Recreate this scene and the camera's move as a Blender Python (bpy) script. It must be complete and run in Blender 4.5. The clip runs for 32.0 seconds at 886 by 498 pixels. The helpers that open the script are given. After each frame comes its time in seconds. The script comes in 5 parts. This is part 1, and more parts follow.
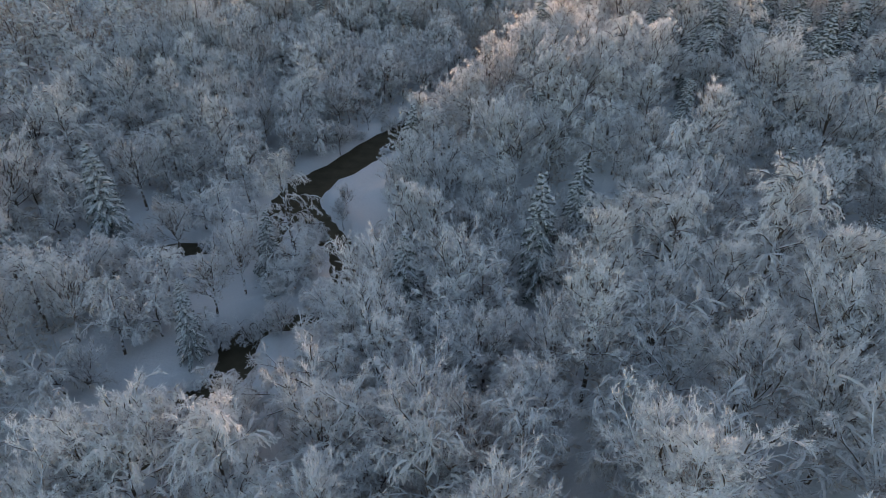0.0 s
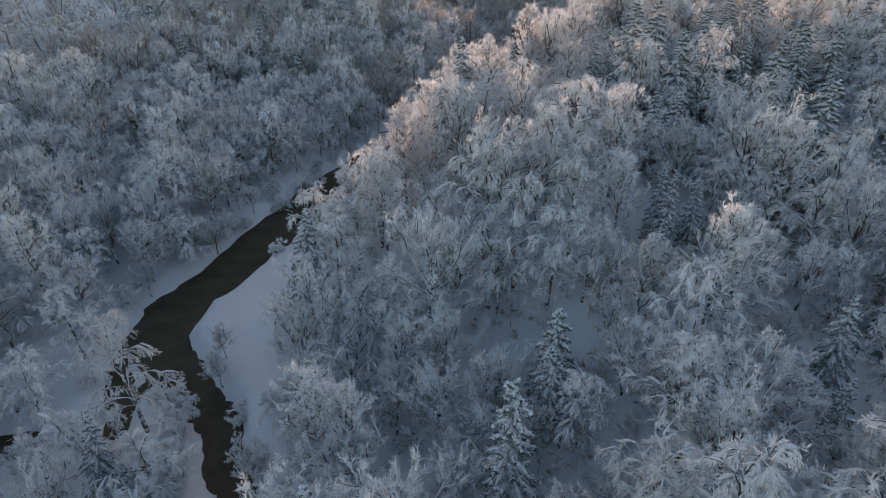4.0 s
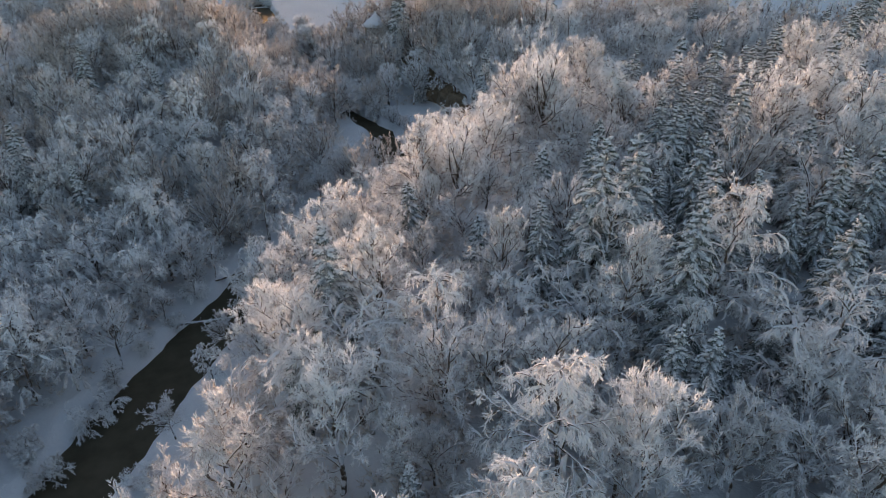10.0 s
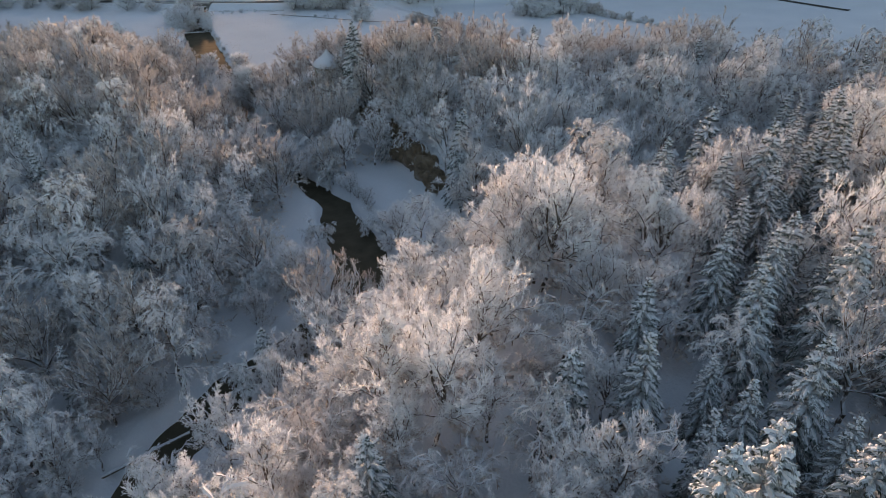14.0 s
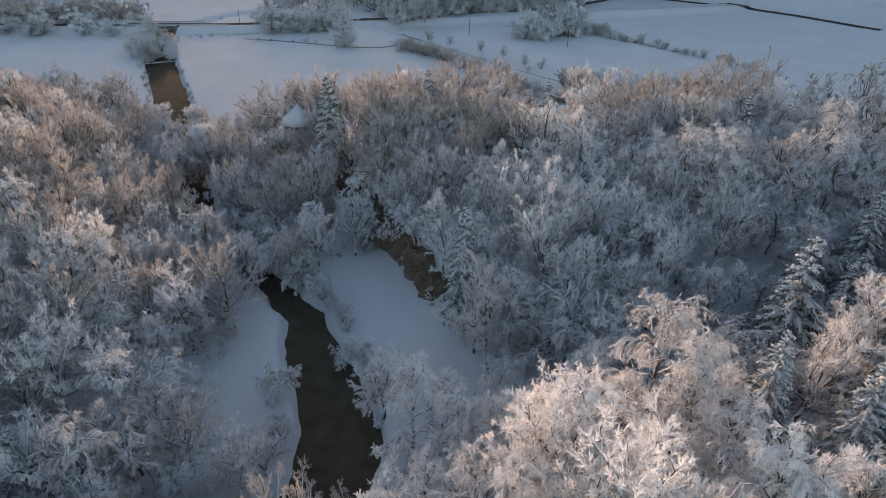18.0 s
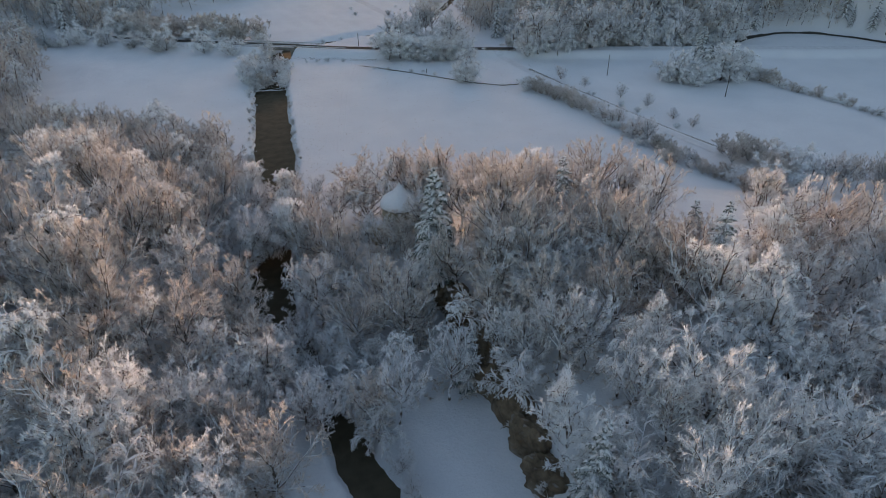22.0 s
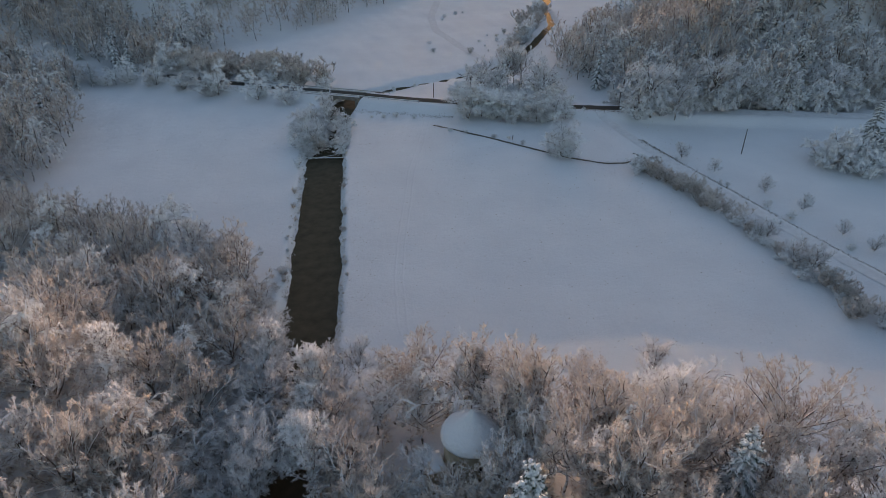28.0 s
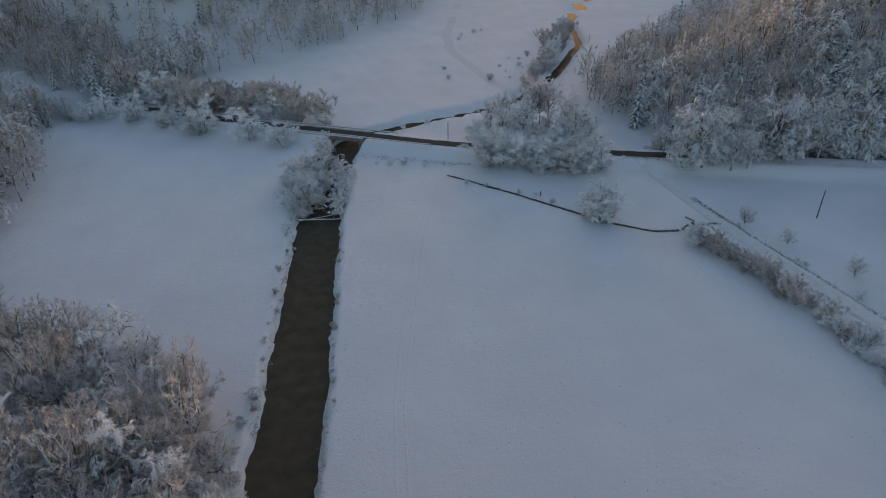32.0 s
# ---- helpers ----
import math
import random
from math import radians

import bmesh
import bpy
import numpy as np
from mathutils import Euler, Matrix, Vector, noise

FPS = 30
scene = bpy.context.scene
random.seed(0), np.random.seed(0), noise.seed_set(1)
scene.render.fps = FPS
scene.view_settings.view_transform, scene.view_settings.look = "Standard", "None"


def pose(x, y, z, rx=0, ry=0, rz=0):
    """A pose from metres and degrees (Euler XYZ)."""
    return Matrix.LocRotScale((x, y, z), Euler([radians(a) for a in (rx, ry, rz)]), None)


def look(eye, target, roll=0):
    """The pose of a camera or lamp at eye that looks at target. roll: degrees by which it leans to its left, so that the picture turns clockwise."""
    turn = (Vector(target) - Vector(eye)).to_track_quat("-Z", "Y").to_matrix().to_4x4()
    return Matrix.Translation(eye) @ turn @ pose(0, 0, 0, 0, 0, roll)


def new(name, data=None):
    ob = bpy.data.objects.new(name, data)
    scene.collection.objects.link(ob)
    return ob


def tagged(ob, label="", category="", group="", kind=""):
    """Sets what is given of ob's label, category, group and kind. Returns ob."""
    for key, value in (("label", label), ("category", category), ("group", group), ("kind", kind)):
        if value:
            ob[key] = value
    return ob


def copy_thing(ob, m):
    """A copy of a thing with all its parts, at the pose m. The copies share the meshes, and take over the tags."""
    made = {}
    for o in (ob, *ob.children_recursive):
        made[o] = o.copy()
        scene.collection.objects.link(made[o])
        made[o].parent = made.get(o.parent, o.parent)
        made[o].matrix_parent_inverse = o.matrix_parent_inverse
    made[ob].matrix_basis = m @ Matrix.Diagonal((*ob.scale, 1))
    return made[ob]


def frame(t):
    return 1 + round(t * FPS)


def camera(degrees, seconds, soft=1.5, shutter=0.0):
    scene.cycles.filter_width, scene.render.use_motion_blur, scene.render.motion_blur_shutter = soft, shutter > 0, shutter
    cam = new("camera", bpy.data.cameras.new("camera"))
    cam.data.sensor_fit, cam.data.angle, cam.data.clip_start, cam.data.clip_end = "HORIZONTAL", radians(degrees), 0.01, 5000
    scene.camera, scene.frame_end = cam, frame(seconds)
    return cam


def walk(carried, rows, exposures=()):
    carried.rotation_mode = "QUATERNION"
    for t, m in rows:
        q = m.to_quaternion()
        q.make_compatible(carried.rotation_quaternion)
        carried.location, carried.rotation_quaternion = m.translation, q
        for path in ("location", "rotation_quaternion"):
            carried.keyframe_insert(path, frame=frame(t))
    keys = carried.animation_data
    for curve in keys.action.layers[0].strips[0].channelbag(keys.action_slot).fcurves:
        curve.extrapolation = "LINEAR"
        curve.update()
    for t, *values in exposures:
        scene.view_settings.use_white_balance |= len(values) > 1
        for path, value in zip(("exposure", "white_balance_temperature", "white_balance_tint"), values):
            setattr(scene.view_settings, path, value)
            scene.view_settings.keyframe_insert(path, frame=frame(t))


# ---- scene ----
cam = camera(69.3, 32.0, 0.9)
METRES, EYE, TILT, LEAN, TURN = 300.0, 59.0, -31.2, 0.0, 0.0
ROWS = [
    (0.0, 0.0, 0.0, 0.0, -0.0, 0.0, -0.0),
    (0.5, -0.0005, 0.0114, 0.0079, -0.67, 0.01, 0.38),
    (1.0, -0.0007, 0.0233, 0.0159, -1.58, 0.04, 0.92),
    (1.5, -0.0007, 0.0354, 0.0243, -2.58, 0.02, 1.53),
    (2.0, -0.0003, 0.0476, 0.0329, -3.58, -0.03, 2.16),
    (2.5, 0.0002, 0.0601, 0.0413, -4.58, -0.05, 2.76),
    (3.0, 0.0009, 0.0724, 0.05, -5.59, -0.14, 3.38),
    (3.5, 0.002, 0.085, 0.0588, -6.59, -0.24, 4.0),
    (5.5, 0.0097, 0.1358, 0.0933, -10.65, -0.49, 6.32),
    (6.0, 0.0124, 0.1482, 0.102, -11.66, -0.58, 6.91),
    (6.5, 0.0153, 0.1602, 0.1106, -12.65, -0.69, 7.5),
    (7.0, 0.0185, 0.1726, 0.1193, -13.64, -0.81, 8.08),
    (7.5, 0.0221, 0.1849, 0.1279, -14.62, -0.94, 8.65),
    (8.0, 0.026, 0.1971, 0.1367, -15.58, -1.08, 9.25),
    (8.5, 0.0301, 0.2092, 0.1455, -16.53, -1.25, 9.79),
    (9.0, 0.0343, 0.2213, 0.1543, -17.14, -1.39, 10.07),
    (9.5, 0.0388, 0.2336, 0.163, -17.55, -1.46, 10.27),
    (10.0, 0.0436, 0.2455, 0.172, -17.89, -1.57, 10.47),
    (10.5, 0.0484, 0.2575, 0.1808, -18.25, -1.66, 10.66),
    (11.0, 0.0532, 0.2696, 0.1895, -18.64, -1.74, 10.81),
    (11.5, 0.0584, 0.2816, 0.1983, -19.0, -1.81, 11.03),
    (12.0, 0.0636, 0.2934, 0.207, -19.39, -1.85, 11.23),
    (12.5, 0.0689, 0.3054, 0.2158, -19.83, -1.97, 11.38),
    (13.0, 0.0744, 0.3171, 0.2246, -20.19, -2.06, 11.62),
    (13.5, 0.0799, 0.3289, 0.2334, -20.6, -2.14, 11.84),
    (14.0, 0.0857, 0.3404, 0.2424, -20.96, -2.28, 12.08),
    (14.5, 0.0914, 0.352, 0.2512, -21.34, -2.38, 12.29),
    (16.5, 0.1159, 0.3982, 0.287, -21.94, -2.74, 12.72),
    (17.0, 0.1222, 0.4097, 0.2958, -21.87, -2.72, 12.71),
    (17.5, 0.1285, 0.421, 0.3049, -21.76, -2.72, 12.69),
    (18.0, 0.1347, 0.4324, 0.3138, -21.65, -2.68, 12.67),
    (18.5, 0.1405, 0.4437, 0.3227, -20.79, -2.51, 12.19),
    (19.0, 0.1462, 0.4552, 0.3318, -18.67, -2.08, 11.02),
    (19.5, 0.1515, 0.4667, 0.3413, -16.88, -1.77, 10.02),
    (20.0, 0.1563, 0.4784, 0.3508, -15.64, -1.57, 9.36),
    (20.5, 0.1611, 0.4901, 0.3604, -14.83, -1.44, 8.95),
    (21.0, 0.1652, 0.5017, 0.3702, -14.12, -1.34, 8.56),
    (21.5, 0.1692, 0.5136, 0.38, -13.21, -1.2, 8.04),
    (22.0, 0.1732, 0.5254, 0.39, -12.03, -1.02, 7.42),
    (22.5, 0.1766, 0.5372, 0.4002, -10.91, -0.9, 6.74),
    (23.0, 0.1796, 0.5492, 0.4102, -9.78, -0.74, 6.09),
    (23.5, 0.1821, 0.5612, 0.4205, -8.69, -0.63, 5.4),
    (24.0, 0.1849, 0.5732, 0.4309, -7.62, -0.52, 4.81),
    (24.5, 0.1871, 0.5854, 0.4409, -7.2, -0.45, 4.58),
    (25.0, 0.1894, 0.5977, 0.4502, -7.08, -0.43, 4.51),
    (25.5, 0.1915, 0.6103, 0.4588, -6.98, -0.42, 4.45),
    (27.5, 0.2005, 0.662, 0.492, -6.19, -0.19, 4.13),
    (28.0, 0.2028, 0.6752, 0.5006, -5.9, -0.15, 4.03),
    (28.5, 0.2047, 0.6883, 0.5095, -5.66, -0.14, 3.87),
    (29.0, 0.2066, 0.7013, 0.5181, -5.39, -0.09, 3.77),
    (29.5, 0.2086, 0.7145, 0.527, -5.12, -0.07, 3.65),
    (30.0, 0.2107, 0.7279, 0.5359, -4.95, -0.04, 3.6),
    (30.5, 0.2128, 0.7411, 0.5447, -4.84, -0.02, 3.59),
    (31.0, 0.215, 0.7543, 0.5536, -4.72, -0.01, 3.6),
    (31.5, 0.2169, 0.7675, 0.5626, -4.64, -0.02, 3.58),
    (32.0, 0.2189, 0.7809, 0.5713, -4.55, 0.01, 3.58),
]
walk(
    cam,
    [(t, pose(0, 0, EYE, TILT, LEAN, TURN) @ pose(METRES * x, METRES * y, METRES * z, 90 + pitch, roll, yaw)) for t, x, y, z, yaw, pitch, roll in ROWS],
    [(0.0, 2.3, 6780, 17.5), (8.0, 2.3, 6820, 17.5), (23.0, 2.34, 6880, 17.5), (28.0, 2.14, 6800, 17.5), (32.0, 2.04, 6760, 17.5)],
)

# ---- sky and sun: low winter sun ahead, just over the far ridge ----
SUN_AZ, SUN_EL = 11.0, 1.8  # degrees to the right of +y, degrees above level
world = bpy.data.worlds.new("winter_sky")
scene.world = world
world.use_nodes = True
wn = world.node_tree
sky = wn.nodes.new("ShaderNodeTexSky")
sky.sky_type, sky.sun_disc = "NISHITA", False
sky.sun_elevation, sky.sun_rotation = radians(SUN_EL), radians(SUN_AZ)
sky.air_density, sky.dust_density, sky.ozone_density = 1.0, 1.8, 1.6
wn.nodes["Background"].inputs["Strength"].default_value = 0.15
wn.links.new(sky.outputs["Color"], wn.nodes["Background"].inputs["Color"])
sun_data = bpy.data.lights.new("sun", "SUN")
sun_data.energy, sun_data.angle, sun_data.color = 2.4, radians(2.5), (1.0, 0.72, 0.54)
sun_way = Vector((math.sin(radians(SUN_AZ)) * math.cos(radians(SUN_EL)), math.cos(radians(SUN_AZ)) * math.cos(radians(SUN_EL)), math.sin(radians(SUN_EL))))
sun = new("sun", sun_data)
sun.matrix_world = look((0, 0, 200), tuple(Vector((0, 0, 200)) - sun_way))


# ---- materials ----
def material(name, rough=0.9, metal=0.0, spec=0.3):
    m = bpy.data.materials.new(name)
    m.use_nodes = True
    b = m.node_tree.nodes["Principled BSDF"]
    b.inputs["Roughness"].default_value = rough
    b.inputs["Metallic"].default_value = metal
    b.inputs["Specular IOR Level"].default_value = spec
    return m, m.node_tree, b


def node(tree, kind, **values):
    n = tree.nodes.new(kind)
    for key, value in values.items():
        n.inputs[key].default_value = value
    return n


def ramp(tree, fac, stops):
    r = tree.nodes.new("ShaderNodeValToRGB")
    while len(r.color_ramp.elements) < len(stops):
        r.color_ramp.elements.new(0.5)
    for e, (at, colour) in zip(r.color_ramp.elements, stops):
        e.position, e.color = at, (*colour, 1)
    tree.links.new(fac, r.inputs["Fac"])
    return r.outputs["Color"]


def noise_of(tree, scale, detail=3.0, where="Object", rough=0.55):
    c = tree.nodes.new("ShaderNodeTexCoord")
    n = node(tree, "ShaderNodeTexNoise", Scale=scale, Detail=detail, Roughness=rough)
    tree.links.new(c.outputs[where], n.inputs["Vector"])
    return n.outputs["Fac"]


def world_noise(tree, scale, detail=3.0, rough=0.55):
    g = tree.nodes.new("ShaderNodeNewGeometry")
    n = node(tree, "ShaderNodeTexNoise", Scale=scale, Detail=detail, Roughness=rough)
    tree.links.new(g.outputs["Position"], n.inputs["Vector"])
    return n.outputs["Fac"]


def mixed(tree, fac, a, b):
    m = tree.nodes.new("ShaderNodeMix")
    m.data_type = "RGBA"
    for value, sock in ((fac, m.inputs[0]), (a, m.inputs[6]), (b, m.inputs[7])):
        if isinstance(value, (tuple, float, int)):
            sock.default_value = (*value, 1) if isinstance(value, tuple) else value
        else:
            tree.links.new(value, sock)
    return m.outputs[2]


def sums(tree, op, a, b):
    m = tree.nodes.new("ShaderNodeMath")
    m.operation = op
    for value, sock in ((a, m.inputs[0]), (b, m.inputs[1])):
        if isinstance(value, (float, int)):
            sock.default_value = value
        else:
            tree.links.new(value, sock)
    return m.outputs[0]


def bumped(tree, bsdf, height, strength, distance):
    b = node(tree, "ShaderNodeBump", Strength=strength, Distance=distance)
    tree.links.new(height, b.inputs["Height"])
    tree.links.new(b.outputs["Normal"], bsdf.inputs["Normal"])


def up_facing(tree, low, high):
    """0 to 1 where the surface looks up: where snow can lie."""
    g = tree.nodes.new("ShaderNodeNewGeometry")
    s = tree.nodes.new("ShaderNodeSeparateXYZ")
    tree.links.new(g.outputs["Normal"], s.inputs["Vector"])
    r = tree.nodes.new("ShaderNodeMapRange")
    r.inputs["From Min"].default_value, r.inputs["From Max"].default_value = low, high
    tree.links.new(s.outputs["Z"], r.inputs["Value"])
    return r.outputs["Result"]


def frost_material(name, light, dark, through_light):
    """Hoarfrost on twigs: pale, rough and slightly translucent, with bare twig showing in places."""
    m, tree, b = material(name, 0.85, 0.0, 0.15)
    info = tree.nodes.new("ShaderNodeObjectInfo")
    geo = tree.nodes.new("ShaderNodeNewGeometry")
    n = world_noise(tree, 0.75, 2)
    island = sums(tree, "MULTIPLY", geo.outputs["Random Per Island"], 0.22)
    f = sums(tree, "ADD", sums(tree, "MULTIPLY", n, 1.0), island)
    f = sums(tree, "ADD", f, sums(tree, "MULTIPLY", info.outputs["Random"], 0.12))
    colour = ramp(tree, f, ((0.36, dark), (0.5, tuple(0.6 * a + 0.4 * c for a, c in zip(dark, light))), (0.62, light)))
    thin = ramp(tree, info.outputs["Random"], ((0.0, (0.45, 0.45, 0.45)), (0.35, (0.0, 0.0, 0.0)), (1.0, (0.0, 0.0, 0.0))))
    colour = mixed(tree, thin, colour, tuple(0.45 * a + 0.55 * c for a, c in zip(light, dark)))
    tree.links.new(colour, b.inputs["Base Color"])
    t = node(tree, "ShaderNodeBsdfTranslucent")
    tree.links.new(colour, t.inputs["Color"])
    mix = node(tree, "ShaderNodeMixShader", Fac=through_light)
    tree.links.new(b.outputs[0], mix.inputs[1])
    tree.links.new(t.outputs[0], mix.inputs[2])
    tree.links.new(mix.outputs[0], tree.nodes["Material Output"].inputs["Surface"])
    return m


def snow_material(name, grain=1.0):
    m, tree, b = material(name, 0.75, 0.0, 0.25)
    b.inputs["Base Color"].default_value = (0.80, 0.82, 0.85, 1)
    wide, fine = world_noise(tree, 0.06, 4), world_noise(tree, 2.2 * grain, 5, 0.65)
    f = sums(tree, "ADD", sums(tree, "MULTIPLY", wide, 0.6), sums(tree, "MULTIPLY", fine, 0.4))
    tree.links.new(ramp(tree, f, ((0.25, (0.64, 0.66, 0.69)), (0.7, (0.77, 0.78, 0.80)))), b.inputs["Base Color"])
    middle = world_noise(tree, 0.55, 4, 0.6)
    bumped(tree, b, sums(tree, "ADD", fine, sums(tree, "MULTIPLY", middle, 2.0)), 0.5, 0.16)
    return m


def bark_material(name, bark, dark, cover):
    """Bark with snow and frost on what looks up."""
    m, tree, b = material(name, 0.9, 0.0, 0.2)
    n = noise_of(tree, 3.0, 4)
    wood = ramp(tree, n, ((0.3, dark), (0.7, bark)))
    lie = sums(tree, "ADD", up_facing(tree, -0.2, 0.75), sums(tree, "MULTIPLY", sums(tree, "SUBTRACT", noise_of(tree, 1.4, 2), 0.5), 1.6))
    r = tree.nodes.new("ShaderNodeMapRange")
    r.inputs["From Min"].default_value, r.inputs["From Max"].default_value = cover, cover + 0.25
    tree.links.new(lie, r.inputs["Value"])
    tree.links.new(mixed(tree, r.outputs["Result"], wood, (0.78, 0.80, 0.83)), b.inputs["Base Color"])
    bumped(tree, b, n, 0.5, 0.05)
    return m


FROST = frost_material("hoarfrost", (0.82, 0.83, 0.85), (0.34, 0.295, 0.265), 0.25)
FROST_BROWN = frost_material("thin_hoarfrost", (0.74, 0.70, 0.67), (0.26, 0.205, 0.165), 0.25)
FROST_PALE = frost_material("thick_hoarfrost", (0.91, 0.92, 0.93), (0.42, 0.37, 0.34), 0.25)
FROST_TAN = frost_material("rime_on_brown_twigs", (0.70, 0.65, 0.61), (0.27, 0.215, 0.18), 0.25)
# twigs with little rime; the shade inside the crown is put into their brown
BARE_SHADED_TWIGS = frost_material("bare_shaded_inner_twigs", (0.52, 0.46, 0.42), (0.22, 0.17, 0.14), 0.2)
SNOW_LOAD = frost_material("bough_snow", (0.86, 0.88, 0.90), (0.70, 0.72, 0.74), 0.12)
SNOW = snow_material("snow_cover")
BARK = bark_material("frosty_bark", (0.16, 0.12, 0.09), (0.07, 0.055, 0.045), 0.12)
DEAD_WOOD = bark_material("snowy_dead_wood", (0.20, 0.16, 0.12), (0.07, 0.055, 0.04), 0.4)


def needle_material():
    m, tree, b = material("spruce_needles", 0.8, 0.0, 0.2)
    n = world_noise(tree, 2.5, 3)
    green = ramp(tree, n, ((0.3, (0.025, 0.040, 0.028)), (0.7, (0.065, 0.09, 0.07))))
    lie = sums(tree, "ADD", up_facing(tree, 0.1, 0.9), sums(tree, "SUBTRACT", world_noise(tree, 4.0, 2), 0.76))
    tree.links.new(mixed(tree, sums(tree, "MAXIMUM", sums(tree, "MINIMUM", lie, 0.8), 0.0), green, (0.72, 0.75, 0.78)), b.inputs["Base Color"])
    return m


NEEDLES = needle_material()


def water_material():
    m, tree, b = material("dark_river_water", 0.08, 0.0, 0.012)
    b.inputs["IOR"].default_value = 1.2
    n = world_noise(tree, 0.35, 4)
    tree.links.new(ramp(tree, n, ((0.3, (0.070, 0.060, 0.042)), (0.7, (0.105, 0.090, 0.064)))), b.inputs["Base Color"])
    bumped(tree, b, world_noise(tree, 1.6, 3), 0.05, 0.05)
    return m


WATER = water_material()


def plain_material(name, one, two, scale, rough=0.85, bump=0.3, metal=0.0, snowed=None):
    m, tree, b = material(name, rough, metal)
    n = noise_of(tree, scale, 5, "Object", 0.65)
    colour = ramp(tree, n, ((0.3, one), (0.7, two)))
    if snowed is not None:
        lie = sums(tree, "ADD", up_facing(tree, snowed, snowed + 0.2), sums(tree, "SUBTRACT", noise_of(tree, scale * 0.4, 3), 0.55))
        colour = mixed(tree, sums(tree, "MAXIMUM", sums(tree, "MINIMUM", lie, 1.0), 0.0), colour, (0.80, 0.82, 0.84))
    tree.links.new(colour, b.inputs["Base Color"])
    bumped(tree, b, n, bump, 0.08)
    return m


ASPHALT = plain_material("wet_winter_asphalt", (0.04, 0.037, 0.033), (0.075, 0.07, 0.062), 0.6, 0.95, 0.15)
ROCK = plain_material("sandstone_rock", (0.09, 0.066, 0.044), (0.25, 0.19, 0.13), 0.5, 0.95, 0.9, 0.0, 0.96)
CONCRETE = plain_material("old_concrete", (0.16, 0.15, 0.135), (0.30, 0.285, 0.26), 0.8, 0.9, 0.3)
RENDERED_STONE = plain_material("weathered_tower_stone", (0.30, 0.25, 0.18), (0.44, 0.38, 0.29), 0.9, 0.92, 0.5)
STEEL = plain_material("galvanised_steel", (0.35, 0.36, 0.37), (0.5, 0.5, 0.51), 1.0, 0.5, 0.05, 0.8)
POLE_WOOD = plain_material("tarred_pole_wood", (0.05, 0.04, 0.032), (0.10, 0.08, 0.065), 2.0)
DRY_GRASS = plain_material("frosted_dry_grass", (0.30, 0.25, 0.17), (0.62, 0.60, 0.56), 0.7)
PACKED_SNOW = plain_material("packed_lane_snow", (0.58, 0.59, 0.61), (0.72, 0.73, 0.75), 0.5, 0.8, 0.3)
MUD = plain_material("dark_ditch_mud", (0.03, 0.025, 0.02), (0.075, 0.06, 0.045), 0.9, 0.7, 0.2)
BROWN_GRASS = plain_material("brown_winter_grass", (0.10, 0.075, 0.045), (0.34, 0.29, 0.22), 0.9)


# ---- the lie of the land ----
# The river's middle line: x, y, half width. Water level is z = 0.
RIVER = [(-120, -40, 5), (-70, 10, 4.5), (-40, 45, 3.6), (-32, 58, 3.0), (-28, 66, 2.8), (-29.5, 71, 2.6), (-26, 75.5, 2.4), (-20, 76.5, 2.4), (-13, 77.5, 2.4), (-13, 82.5, 2.4), (-16, 89, 2.4), (-18, 98, 2.7), (-25, 107.5, 3.8),
         (-30, 116, 4.8), (-27.5, 125, 4.9), (-21.5, 132.5, 5.1), (-14.5, 146, 5.3), (-6.4, 160, 5.4), (0, 170, 5.3), (7, 179.5, 4.6), (14, 191, 3.7), (26, 203, 3.6), (40, 210, 4.4), (49.5, 216.5, 5.2),
         (54.5, 225, 6.2), (55.5, 234, 5.2), (55.5, 245, 4.8), (57, 255, 3.4), (54, 267, 2.5), (49.5, 284, 2.4), (46, 297, 3.6), (43.6, 308, 4.6), (44, 325, 5.0), (45.6, 345, 5.6), (46.2, 380, 5.8), (46.2, 440, 5.8),
         (46.5, 470, 6.4), (49, 492, 6.5), (57, 507, 5.0), (78, 519, 2.6), (102, 530, 1.9), (118, 539, 2.0), (136, 560, 2.4), (147, 580, 2.4), (172, 630, 2.0), (180, 680, 2.0), (230, 800, 5)]
# still side arm and a pool beside the upper river
ARM = [(-31, 117, 2.6), (-33.5, 110, 2.2), (-31.5, 103, 2.4), (-30.5, 98, 1.6)]
POOL = [(-53, 94.5, 2.6), (-47, 96, 4.0), (-41, 97, 2.4)]
ROAD = [(-130, 566), (-60, 549), (-20, 537), (2, 525), (32, 511), (58, 500), (78, 491), (96, 484.5), (135, 474), (159, 468), (189, 460), (214, 454), (300, 432), (420, 400)]
LANE = [(128, 500), (138, 488), (146, 463), (149.5, 440), (153.5, 420), (158.5, 402), (163, 385), (168, 367), (175, 345), (186, 312), (198, 270)]
FAR_LANE = [(110, 500), (119, 547), (109, 583), (102, 620), (103, 653), (123, 753), (150, 850)]
DITCH = [(84, 469), (101, 454), (115, 441), (123, 433.5), (133, 427.5), (140, 427), (146, 431)]


